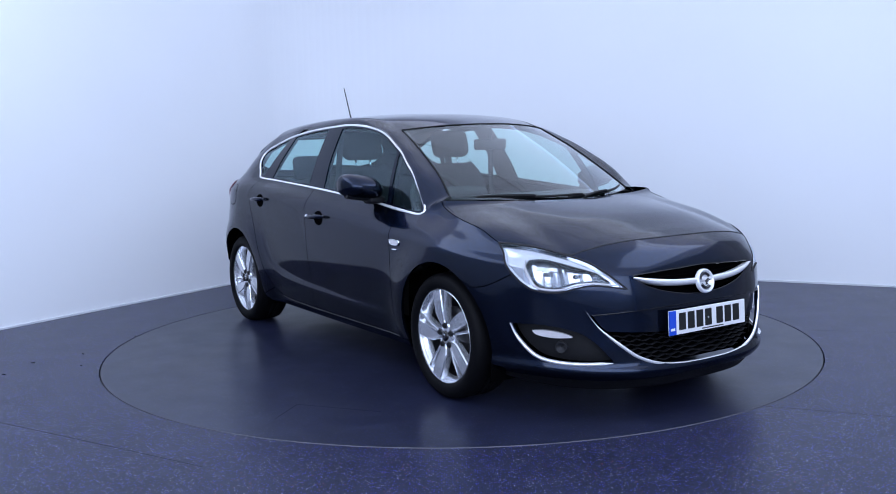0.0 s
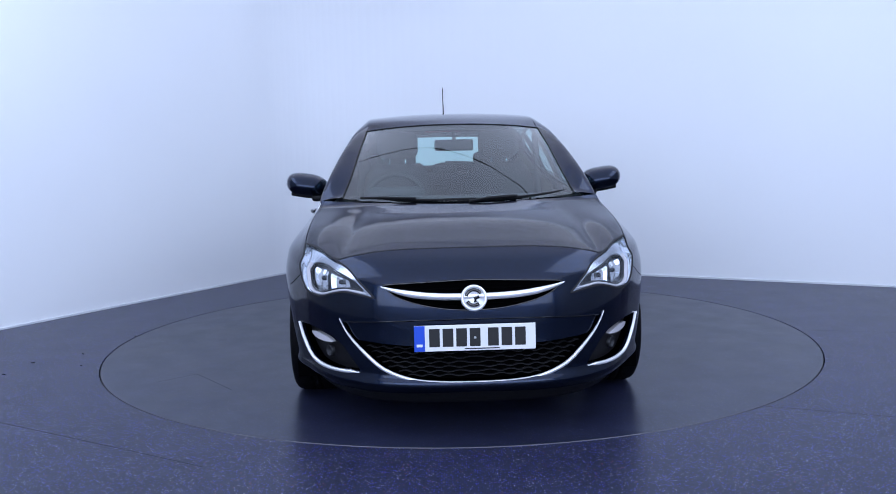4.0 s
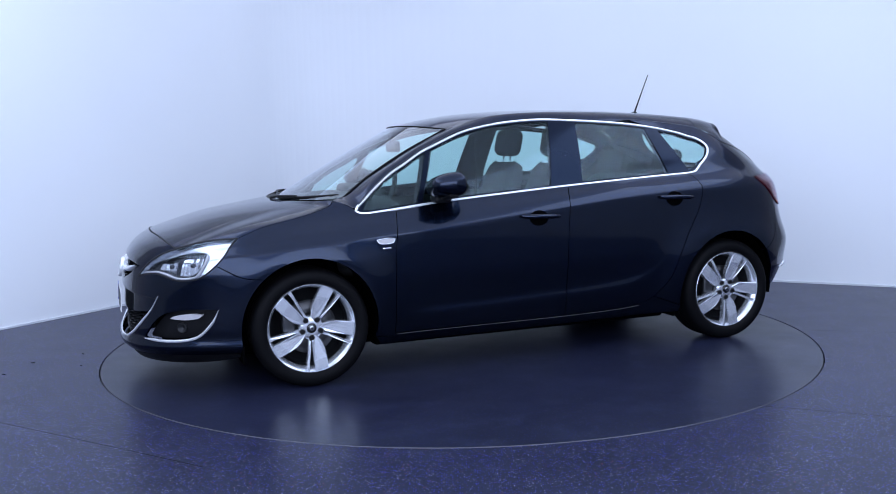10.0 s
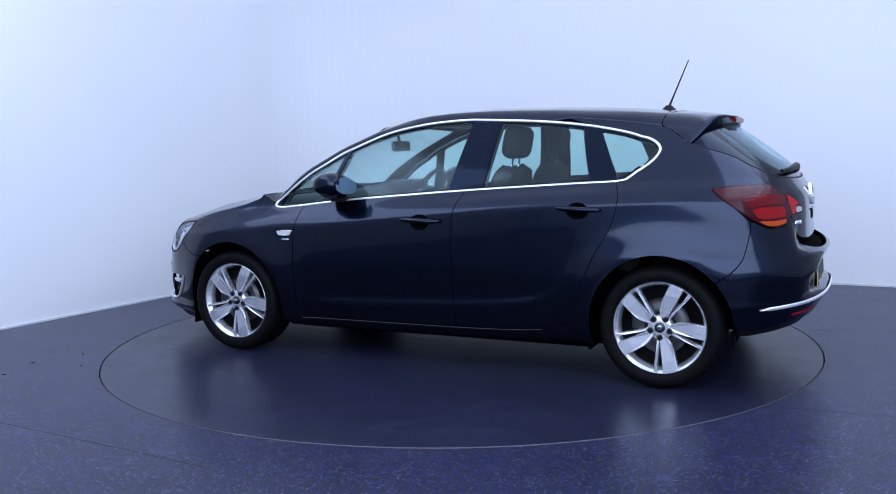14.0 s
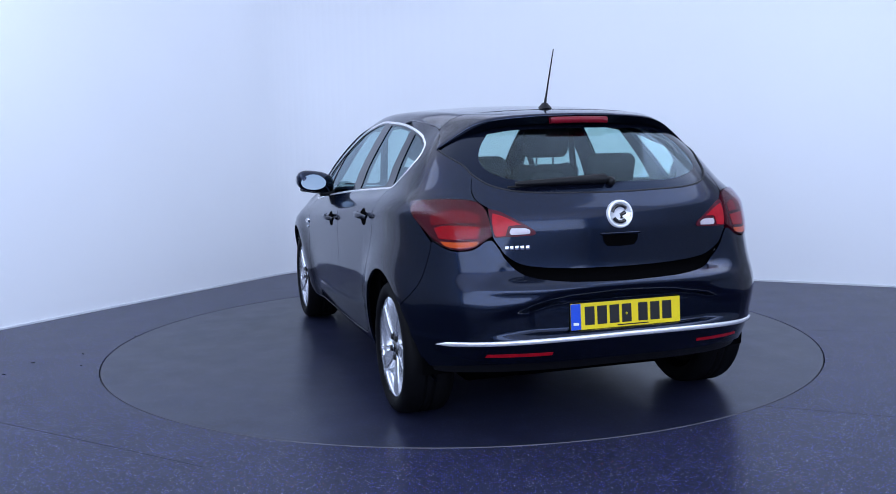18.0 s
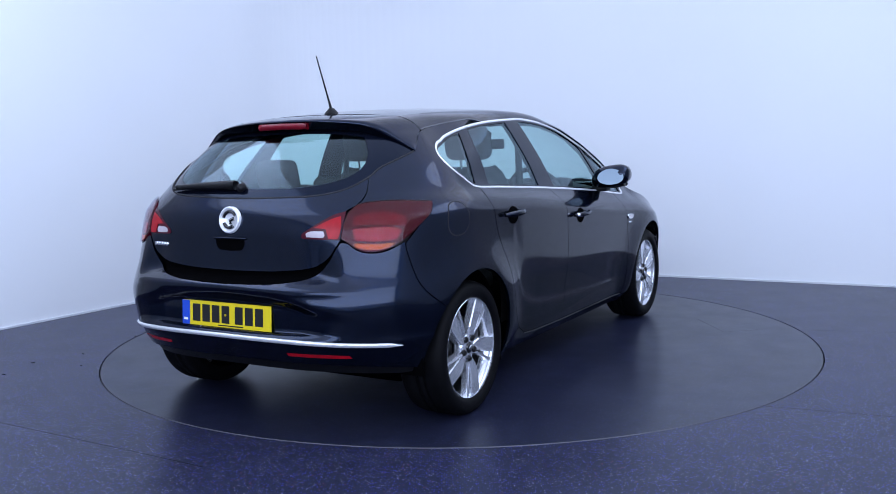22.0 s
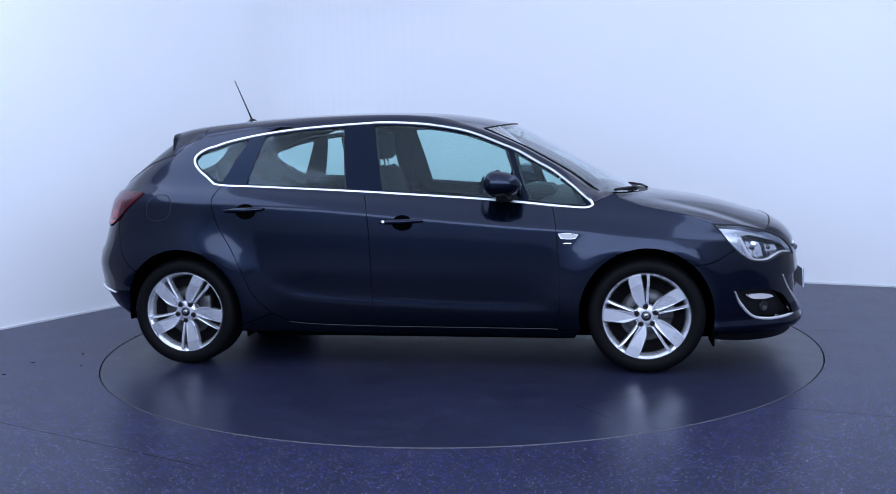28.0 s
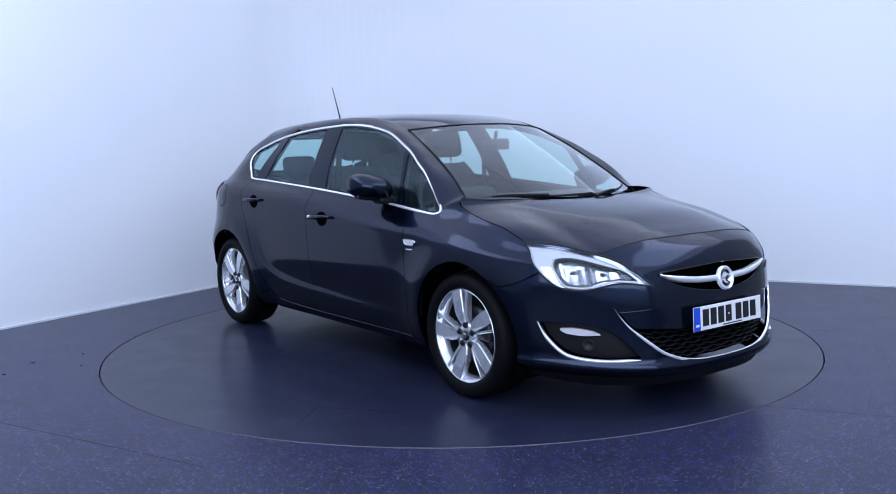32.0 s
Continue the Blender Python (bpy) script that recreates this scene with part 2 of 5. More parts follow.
# ---- the car's outer surface: half width, nose and tail lines, all in metres, x forward, y left, z up
def lerp(x, pairs):
    """Smooth line through (x, value) pairs, x rising."""
    xs, ys = np.array(pairs, float).T
    d = np.diff(ys) / np.diff(xs)
    m = np.concatenate([[d[0]], np.where(d[:-1] * d[1:] > 0, 2 * d[:-1] * d[1:] / (d[:-1] + d[1:] + 1e-12), 0), [d[-1]]])
    x = np.clip(np.asarray(x, float), xs[0], xs[-1])
    i = np.clip(np.searchsorted(xs, x) - 1, 0, len(xs) - 2)
    h = xs[i + 1] - xs[i]
    t = (x - xs[i]) / h
    return (ys[i] * (2 * t ** 3 - 3 * t ** 2 + 1) + ys[i + 1] * (3 * t ** 2 - 2 * t ** 3)
            + h * m[i] * (t ** 3 - 2 * t ** 2 + t) + h * m[i + 1] * (t ** 3 - t ** 2))


XM_F, XM_R, AXLE, ARCH_Z, ARCH_R = 1.20, -1.20, 1.342, 0.322, 0.362
NOSE = [(.10, 2.19), (.16, 2.242), (.22, 2.271), (.30, 2.273), (.42, 2.264), (.53, 2.256), (.62, 2.243), (.69, 2.225), (.76, 2.175), (.815, 2.085), (.86, 1.985), (.93, 1.76)]
TAIL = [(.14, -1.84), (.24, -1.95), (.30, -2.005), (.38, -2.062), (.44, -2.092), (.48, -2.10), (.57, -2.10), (.66, -2.082), (.695, -2.055), (.715, -2.02), (.74, -2.003), (.80, -2.0), (.90, -1.998), (.97, -1.985), (1.04, -1.945), (1.10, -1.90), (1.25, -1.715), (1.37, -1.54), (1.45, -1.42), (1.52, -1.35)]


CORNER_TAIL = [(.14, -1.84), (.24, -1.95), (.30, -2.005), (.38, -2.062), (.44, -2.092), (.48, -2.10), (.57, -2.10), (.66, -2.08), (.74, -2.056), (.82, -2.03), (.90, -2.005), (.97, -1.985), (1.04, -1.945), (1.10, -1.90), (1.25, -1.715), (1.37, -1.54), (1.45, -1.42), (1.52, -1.35)]     # without the shelf below the tailgate


def belt_z(x):
    return lerp(x, [(-2.1, 1.085), (-1.5, 1.08), (-1.11, 1.07), (-.93, 1.056), (-.6, 1.04), (-.3, 1.022), (.03, .998), (.37, .972), (.71, .947), (.95, .932), (1.07, .93), (1.34, .90), (1.7, .80), (2.1, .78)])


def crease_z(x):
    return lerp(x, [(-2.1, .985), (-1.5, .975), (-1.2, .965), (-.62, .938), (0, .882), (.69, .818), (1.1, .79), (1.4, .765), (2.1, .70)])


def half_width(x, z):
    """Half width of the body side and of the glasshouse above it."""
    x, z = np.broadcast_arrays(np.asarray(x, float), np.asarray(z, float))
    zb, zc = belt_z(x), crease_z(x)
    knots = [(np.full_like(x, .10), .70), (np.full_like(x, .17), .775), (np.full_like(x, .235), .826), (np.full_like(x, .30), .850), (np.full_like(x, .36), .863),
             (np.full_like(x, .45), .877), (np.full_like(x, .60), .892), (zc - .10, .894), (zc - .015, .893), (zc + .03, .872)]
    top = lerp(x, [(-2.1, .80), (-1.3, .795), (-1, .790), (0, .792), (.7, .797), (1.03, .785), (1.2, .775), (1.34, .79), (1.7, .868), (2.1, .87)])
    zs = [k[0] for k in knots] + [zb, zb + .12, zb + .26, zb + .40, zb + .5]
    slope = lerp(x, [(-2.1, .085), (-1.3, .080), (-.9, .060), (-.3, .051), (0, .050), (1.1, .052)])
    ys = [np.full_like(x, k[1]) for k in knots] + [top, top - slope, top - 2.45 * slope, top - 4.2 * slope, top - 6 * slope]
    zs, ys = np.array(zs), np.array(ys)
    for i in range(1, len(zs)):
        zs[i] = np.maximum(zs[i], zs[i - 1] + .012)
    d = np.diff(ys, axis=0) / np.diff(zs, axis=0)
    m = np.concatenate([d[:1], np.where(d[:-1] * d[1:] > 0, 2 * d[:-1] * d[1:] / (d[:-1] + d[1:] + 1e-12), 0), d[-1:]])
    zz = np.clip(z, zs[0], zs[-1])
    i = np.clip((zz[None] >= zs).sum(0) - 1, 0, len(zs) - 2)[None]
    g = lambda q: np.take_along_axis(q, i, 0)[0]
    z0, z1, y0, y1, m0, m1 = g(zs), g(zs[1:]), g(ys), g(ys[1:]), g(m), g(m[1:])
    h = z1 - z0
    t = (zz - z0) / h
    y = y0 * (2 * t ** 3 - 3 * t ** 2 + 1) + y1 * (3 * t ** 2 - 2 * t ** 3) + h * m0 * (t ** 3 - 2 * t ** 2 + t) + h * m1 * (t ** 3 - t ** 2)
    for ax in (AXLE, -AXLE):                     # flared arches
        r = np.hypot(x - ax, (z - ARCH_Z) * .97)
        y = y + .029 * np.exp(-(np.maximum(r - .37, 0) / .13) ** 2) * np.clip((.93 - z) / .25, 0, 1) * np.clip((r - .2) / .1, 0, 1)
    low = lerp(x, [(-.93, .72), (-.895, .64), (-.83, .53), (-.77, .475), (-.61, .42), (-.3, .391), (0, .378), (.36, .362), (.9, .352)])
    fade = np.clip((.86 - x) / .25, 0, 1) * np.clip((x + .92) / .30, 0, 1)
    rise = np.clip((z - low + .02) / .055, 0, 1)
    return y - .009 * fade * rise * rise * (3 - 2 * rise) * np.exp(-(np.maximum(z - low - .03, 0) / .16) ** 2)      # hollow above the blade line of the doors


def n_front(z):
    return lerp(z, [(.1, 2.7), (.3, 2.5), (.5, 2.4), (.8, 2.4), (1.0, 2.4)])


def n_rear(z):
    return lerp(z, [(.1, 3.0), (.6, 3.1), (.75, 2.75), (1.0, 2.6), (1.25, 3.0), (1.5, 3.2)])


def fuller(fx, fy, n):
    """Pushes a corner outwards to a squarer curve of power n; the middle and the sides stay."""
    k = (fx ** n + fy ** n + 1e-12) ** (-1 / n)
    return fx * k, fy * k


def n_front_out(z):
    return n_front(z) + lerp(z, [(.1, .22), (.55, .22), (.8, .10), (.95, .04), (1.1, 0)])


def n_rear_out(z):
    return n_rear(z) + lerp(z, [(.1, 0), (.45, .05), (.56, .18), (.75, .36), (.9, .42), (1.05, .22), (1.2, 0), (1.5, 0)])


# a runs round the car in metres from the nose's middle (0) by the left side to the tail's middle
A1, A2, A3 = 1.62, 1.62 + (XM_F - XM_R), 1.62 + (XM_F - XM_R) + 1.40


def surface(a, z):
    """Point of the left half of the outer surface."""
    a, z = np.broadcast_arrays(np.asarray(a, float), np.asarray(z, float))
    xf, nf, nr = lerp(z, NOSE), n_front(z), n_rear(z)
    w = np.clip((a - 4.86) / .20, 0, 1)
    xr = lerp(z, CORNER_TAIL) + (lerp(z, TAIL) - lerp(z, CORNER_TAIL)) * w * w * (3 - 2 * w)
    pf, pr = np.clip(a / A1, 0, 1) * np.pi / 2, np.clip((A3 - a) / (A3 - A2), 0, 1) * np.pi / 2
    front, rear = a < A1, a > A2
    ffx, ffy = fuller(np.clip(np.cos(pf), 0, 1) ** (2 / nf), np.sin(pf) ** (2 / nf), n_front_out(z))
    rfx, rfy = fuller(np.clip(np.cos(pr), 0, 1) ** (2 / nr), np.sin(pr) ** (2 / nr), n_rear_out(z))
    x = np.where(front, XM_F + (xf - XM_F) * ffx, np.where(rear, XM_R + (xr - XM_R) * rfx, XM_F - (a - A1)))
    k = np.where(front, ffy, np.where(rear, rfy, 1))
    return np.stack([x, half_width(x, z) * k, z * np.ones_like(x)], -1)


def wrap_surface(a, z):
    """The surface all the way round: a below 0 or past A3 lies on the right side."""
    a, z = np.broadcast_arrays(np.asarray(a, float), np.asarray(z, float))
    right = (a < 0) | (a > A3)
    b = np.where(a < 0, -a, np.where(a > A3, 2 * A3 - a, a))
    p = surface(b, z)
    p[..., 1] *= np.where(right, -1, 1)
    return p


def normals(a, z, e=.004):
    n = np.cross(wrap_surface(a + e, z) - wrap_surface(a - e, z), wrap_surface(a, z + e) - wrap_surface(a, z - e))
    return n / (np.linalg.norm(n, axis=-1, keepdims=True) + 1e-12)


def on_body(a, z, off=0.0):
    a, z = np.asarray(a, float), np.asarray(z, float)
    return wrap_surface(a, z) + normals(a, z) * off


def ax(x, z):
    """a of the left side at a given x."""
    if XM_R <= x <= XM_F:
        return A1 + XM_F - x
    q = np.linspace(0, A1, 400) if x > XM_F else np.linspace(A2, A3, 400)
    px = surface(q, np.full(400, float(z)))[:, 0]
    return float(np.interp(-x, -px, q))


def inside(poly, a, z):
    r = np.zeros(a.shape, bool)
    for (x0, y0), (x1, y1) in zip(poly, np.roll(poly, -1, 0)):
        if y0 != y1:
            r ^= ((y0 > z) != (y1 > z)) & (a < (x1 - x0) * (z - y0) / (y1 - y0) + x0)
    return r


def both(half, at=0.0):
    """A half outline, from the middle line round to the middle line, with its mirror image about a = at."""
    h = np.array(half, float)
    m = h[::-1].copy()
    m[:, 0] = 2 * at - m[:, 0]
    return np.vstack([h, m[1:-1]])


def panel(outline, holes=(), cell=.010, gap=.0022, off=0.0, rim=.014, shape=None):
    """A sheet of the outer surface cut to an outline, with its edges turned in."""
    loops = [np.array(outline, float)] + [np.array(h, float) for h in holes]
    for i, lp in enumerate(loops):
        area = np.sum(lp[:, 0] * np.roll(lp[:, 1], -1) - np.roll(lp[:, 0], -1) * lp[:, 1])
        if (area > 0) == (i > 0):
            loops[i] = lp[::-1]
    lo, hi = loops[0].min(0) - cell, loops[0].max(0) + cell
    na, nz = int((hi[0] - lo[0]) / cell) + 2, int((hi[1] - lo[1]) / cell) + 2
    a, z = np.meshgrid(lo[0] + cell * np.arange(na), lo[1] + cell * np.arange(nz), indexing="ij")
    ca, cz = a[:-1, :-1] + cell / 2, z[:-1, :-1] + cell / 2
    keep = inside(loops[0], ca, cz)
    for h in loops[1:]:
        keep &= ~inside(h, ca, cz)
    pad = np.zeros((na + 1, nz + 1), int)
    pad[1:-1, 1:-1] = keep
    count = pad[:-1, :-1] + pad[1:, :-1] + pad[:-1, 1:] + pad[1:, 1:]
    used, edge = count > 0, (count > 0) & (count < 4)
    ei = np.argwhere(edge)
    pts = np.stack([a[edge], z[edge]], 1)
    best, goal = np.full(len(pts), 1e9), pts.copy()
    for lp in loops:
        for p0, p1 in zip(lp, np.roll(lp, -1, 0)):
            d = p1 - p0
            l2 = d @ d
            if l2 < 1e-12:
                continue
            t = np.clip(((pts - p0) @ d) / l2, 0, 1)
            q = p0 + t[:, None] * d
            e = ((pts - q) ** 2).sum(1)
            nin = np.array([-d[1], d[0]]) / math.sqrt(l2)
            better = e < best
            best[better] = e[better]
            goal[better] = q[better] + nin * gap
    a, z = a.copy(), z.copy()
    a[edge], z[edge] = goal[:, 0], goal[:, 1]
    idx = -np.ones((na, nz), int)
    idx[used] = np.arange(used.sum())
    av, zv = a[used], z[used]
    nn = normals(av, zv)
    o = off if shape is None else off + shape(av, zv)
    v = wrap_surface(av, zv) + nn * (o[:, None] if shape is not None else o)
    f = [(idx[i, j], idx[i + 1, j], idx[i + 1, j + 1], idx[i, j + 1]) for i, j in np.argwhere(keep)]
    if rim:
        seen = {}
        for q in f:
            for s in range(4):
                e = (q[s], q[(s + 1) % 4])
                if (e[1], e[0]) in seen:
                    del seen[(e[1], e[0])]
                else:
                    seen[e] = 1
        ring = sorted({i for e in seen for i in e})
        k0 = len(v)
        m0 = {i: k0 + 2 * k for k, i in enumerate(ring)}
        v = np.vstack([v] + [np.array([v[i], v[i] - nn[i] * rim]) for i in ring])
        f += [(m0[e[1]], m0[e[0]], m0[e[0]] + 1, m0[e[1]] + 1) for e in seen]
    return v, f


def strip(path, w, h, off=0.0, taper=0.0, closed=False):
    """Raised trim along a line on the body; path rows are (a, z)."""
    p = np.array(path, float)
    c, n = on_body(p[:, 0], p[:, 1], off), normals(p[:, 0], p[:, 1])
    t = (np.roll(c, -1, 0) - np.roll(c, 1, 0)) if closed else np.gradient(c, axis=0)
    t /= np.linalg.norm(t, axis=1)[:, None] + 1e-12
    b = np.cross(n, t)
    k = len(p)
    ww = np.full(k, w)
    if taper:
        s = np.linspace(0, 1, k)
        ww = w * np.clip(np.minimum(s, 1 - s) / taper, .08, 1)
    prof = ((-.5, -.004), (-.5, .45 * h), (-.28, h), (.28, h), (.5, .45 * h), (.5, -.004))
    v = np.stack([c + b * (ww * q)[:, None] + n * r for q, r in prof], 1)
    m = len(prof)
    f = [(i * m + j, i * m + j + 1, (i + 1) % k * m + j + 1, (i + 1) % k * m + j) for i in range(k if closed else k - 1) for j in range(m - 1)]
    if not closed:
        f += [tuple(range(m))[::-1], tuple((k - 1) * m + j for j in range(m))]
    return v.reshape(-1, 3), f


# ------------------------------------------------------------------ the room
CORNER = np.array([-1.26, 4.07])
DL, DR = np.array([-0.511, -0.860]), np.array([0.894, -0.448])     # ways of the two back walls from their corner


def room():
    # plan of the inner wall face: two back walls with a rounded corner, and plain walls behind the camera
    k = 1.15
    p0, p1 = CORNER + DL * k, CORNER + DR * 2.3
    bend = [(1 - t) ** 2 * p0 + 2 * t * (1 - t) * CORNER + t * t * p1 for t in np.linspace(0, 1, 33)]
    left_end, right_end = CORNER + DL * 4.6, CORNER + DR * 5.95
    high, thick = 3.45, .12

    def wall(name, line, label, base=0.0, top=high, t=thick, material=WALL, category="wall"):
        line = np.array(line)
        d = np.vstack([line[1] - line[0], line[2:] - line[:-2], line[-1] - line[-2]]) if len(line) > 2 else np.array([line[1] - line[0]] * 2)
        nrm = np.stack([d[:, 1], -d[:, 0]], 1)
        nrm /= np.linalg.norm(nrm, axis=1)[:, None]
        centre = np.array([0, -1.5])
        sign = np.sign(((line - centre) * nrm).sum(1))[:, None]
        out = line + nrm * sign * t
        v = np.vstack([np.c_[line, np.full(len(line), base)], np.c_[line, np.full(len(line), top)], np.c_[out, np.full(len(line), top)], np.c_[out, np.full(len(line), base)]])
        n = len(line)
        f = [(r * n + i, r * n + i + 1, ((r + 1) % 4) * n + i + 1, ((r + 1) % 4) * n + i) for r in range(4) for i in range(n - 1)]
        ob = thing(name, v, f, material, label, category, kind="structure", smooth=False)
        return ob

    wall("wall_back", [left_end, *bend, right_end], "plain white painted studio wall with a rounded corner")
    back_l, back_r = np.array([-5.7, -7.4]), np.array([5.6, -7.7])
    # side walls out of view, grey so that the car's flanks mirror less light
    wall("wall_behind_left", [left_end, back_l], "unseen grey side wall beside the camera, for the car to mirror", material=REARWALL)
    wall("wall_behind_right", [right_end, back_r], "unseen grey side wall beside the camera, for the car to mirror", material=REARWALL)
    wall("wall_behind", [back_l, back_r], "white studio wall behind the camera")
    # thin pale line where the wall stands on the vinyl
    line = np.vstack([[left_end], bend, [right_end]])
    inner = line + (np.array([0, -1.5]) - line) / np.linalg.norm(np.array([0, -1.5]) - line, axis=1)[:, None] * .012
    n = len(line)
    v = np.vstack([np.c_[inner, np.full(n, 0.0)], np.c_[inner, np.full(n, .014)], np.c_[line, np.full(n, .017)]])
    f = [(r * n + i, r * n + i + 1, (r + 1) * n + i + 1, (r + 1) * n + i) for r in range(2) for i in range(n - 1)]
    thing("baseboard", v, f, SKIRT, "thin pale sealing bead along the wall foot", "baseboard", kind="structure")
    # ceiling with dark beams
    out = [left_end, CORNER, right_end, back_r, back_l]
    out = [(*(np.array([0, -1.5]) + (p - np.array([0, -1.5])) * 1.05),) for p in out]
    m = len(out)
    thing("ceiling", [(x, y, high) for x, y in out] + [(x, y, high + .1) for x, y in out],
          [tuple(range(m)), tuple(range(2 * m - 1, m - 1, -1))] + [(i, (i + 1) % m, m + (i + 1) % m, m + i) for i in range(m)], CEIL, "plain beige ceiling above the studio lights", "ceiling", kind="structure")
    # thin dark tracks under the diffuser, which the glass and the bonnet mirror
    for x0, y0, x1, y1 in ((-3.6, 1.5, 4.4, -.7), (-4.4, -2.3, 4.6, -3.7)):
        d = np.array([x1 - x0, y1 - y0])
        L = float(np.linalg.norm(d))
        v, f = rounded_box(L, .012, .012, .002, ((x0 + x1) / 2, (y0 + y1) / 2, 3.16), 1, Matrix.Rotation(math.atan2(d[1], d[0]), 4, "Z"))
        thing("ceiling_track", v, f, BLACK, "thin dark lighting track below the ceiling diffuser", "ceiling track", kind="structure")
    # floor with a round hole for the table
    N, R = 128, 2.2505
    ang = np.linspace(0, 2 * np.pi, N, endpoint=False)
    circ = np.c_[R * np.cos(ang), R * np.sin(ang)]
    far = []
    poly = np.array(out)
    for k_ in range(N):
        d = np.array([np.cos(ang[k_]), np.sin(ang[k_])])
        best = 30.0
        for q0, q1 in zip(poly, np.roll(poly, -1, 0)):
            e = q1 - q0
            den = d[0] * e[1] - d[1] * e[0]
            if abs(den) > 1e-9:
                s = (q0[0] * e[1] - q0[1] * e[0]) / den
                u = (q0[0] * d[1] - q0[1] * d[0]) / den
                if s > 0 and -1e-6 <= u <= 1 + 1e-6:
                    best = min(best, s)
        far.append(d * best)
    far = np.array(far)
    v = np.vstack([np.c_[circ, np.zeros(N)], np.c_[far, np.zeros(N)], np.c_[circ, np.full(N, -.06)]])
    f = [(i, N + i, N + (i + 1) % N, (i + 1) % N) for i in range(N)] + [(2 * N + i, i, (i + 1) % N, 2 * N + (i + 1) % N) for i in range(N)]
    thing("floor", v, f, FLOOR, "dark blue-grey vinyl floor with fine blue flecks", "floor", kind="structure")
    thing("floor_pit", np.vstack([np.c_[circ * 1.002, np.full(N, -.05)]]), [tuple(range(N))], GAP, "dark bottom of the gap round the turntable", "floor", kind="structure")
    # welded seams of the vinyl sheets
    for x0, y0, x1, y1 in ((-4.9, -0.2, -1.05, -2.42), (1.42, -1.72, 4.2, -2.85), (2.32, -0.03, 4.6, -0.65)):
        d = np.array([x1 - x0, y1 - y0])
        L = np.linalg.norm(d)
        nv = np.array([-d[1], d[0]]) / L * .0022
        n_ = 40
        t = np.linspace(0, 1, n_)[:, None]
        c = np.array([x0, y0]) + t * d + nv / .0022 * (np.sin(t * 9) * .004)
        v = np.vstack([np.c_[c - nv, np.full(n_, .0008)], np.c_[c + nv, np.full(n_, .0008)]])
        thing("floor_seam", v, [(i, i + 1, n_ + i + 1, n_ + i) for i in range(n_ - 1)], SEAM, "dark welded joint between vinyl sheets", "floor seam", kind="structure")
    # small black crumbs lying on the floor
    rs = random.Random(5)
    for x, y in ((-2.40, -0.30), (-2.62, -0.52), (-2.66, -0.80), (-2.28, -.62), (-2.25, .22)):
        v, f = rounded_box(.022 * rs.uniform(.6, 1.3), .010, .004, .0015, (x, y, .002), 1, Matrix.Rotation(rs.uniform(0, 3), 4, "Z"))
        thing("debris", v, f, BLACK, "small black rubber crumb on the vinyl floor", "debris", group="crumbs on the floor")


def turntable():
    N = 160
    ob = tagged(new("turntable"), "flush round vehicle turntable covered in dark flecked vinyl", "turntable")
    v, f = lathe([(0, 0), (1.0, 0), (2.0, 0), (2.2415, 0), (2.2415, -.05)], N, "z")
    part("disc", (v, f), TABLE, ob, raw=True, smooth=False)
    v, f = lathe([(2.2380, -.01), (2.2380, .0006), (2.2405, .0009), (2.2425, .0), (2.2425, -.04)], N, "z")
    part("edge_ring", (v, f), RINGMETAL, ob, "worn metal edging", raw=True)
    for x0, y0, x1, y1 in ((1.187, -1.276, .814, -1.545), (.814, -1.545, .974, -1.73)):       # edges of a cut-out in the covering
        d = np.array([x1 - x0, y1 - y0])
        nv = np.array([-d[1], d[0]]) / np.linalg.norm(d) * .0018
        p = np.array([[x0, y0], [x1, y1]])
        part("joint", ([(*(p[0] - nv), .0008), (*(p[1] - nv), .0008), (*(p[1] + nv), .0008), (*(p[0] + nv), .0008)], [(0, 1, 2, 3)]), SEAM, ob, raw=True, smooth=False)
    return ob


room()
TABLE_OB = turntable()

# ------------------------------------------------------------------ the car
car = tagged(new("car"), "dark blue-grey metallic five-door hatchback standing on the turntable", "car")
HX = [(1.093, .812), (1.21, .867), (1.403, .905), (1.605, .950), (1.644, .985)]          # joint of bonnet and wing
SHUT = [(0, .815), (.25, .812), (.45, .800), (.62, .778), (.72, .765), (.884, .799), (1.0, .808), (1.093, .812)]   # front edge of the bonnet
LAMP_TOP = [(1.093, .812), (.884, .797), (.72, .760), (.63, .733), (.55, .694), (.48, .645), (.434, .61)]
LAMP_LOW = [(.434, .61), (.52, .622), (.62, .630), (.70, .620), (.80, .600), (.88, .600), (.96, .615), (1.04, .67), (1.085, .735), (1.093, .812)]
DLO = [[(1.762, .925), (1.772, .945), (1.82, .985), (1.869, 1.030), (1.977, 1.114), (2.075, 1.170), (2.179, 1.230), (2.272, 1.270), (2.45, 1.340), (2.60, 1.376), (2.77, 1.400), (2.97, 1.412), (3.125, 1.408),
        (3.45, 1.390), (3.72, 1.360), (3.94, 1.318), (4.055, 1.276), (4.098, 1.235), (4.085, 1.195), (4.035, 1.135), (4.0265, 1.123), (4.02, 1.112), (3.99, 1.088), (3.931, 1.066), (3.644, 1.050), (3.164, 1.022), (2.768, .995), (2.287, .958), (1.92, .920), (1.80, .912), (1.762, .925)]]
GLASS_LOW = [(4.33, 1.250), (4.645, 1.186), (4.753, 1.138), (4.893, 1.090), (5.063, 1.064), (5.296, 1.055), (A3, 1.052)]
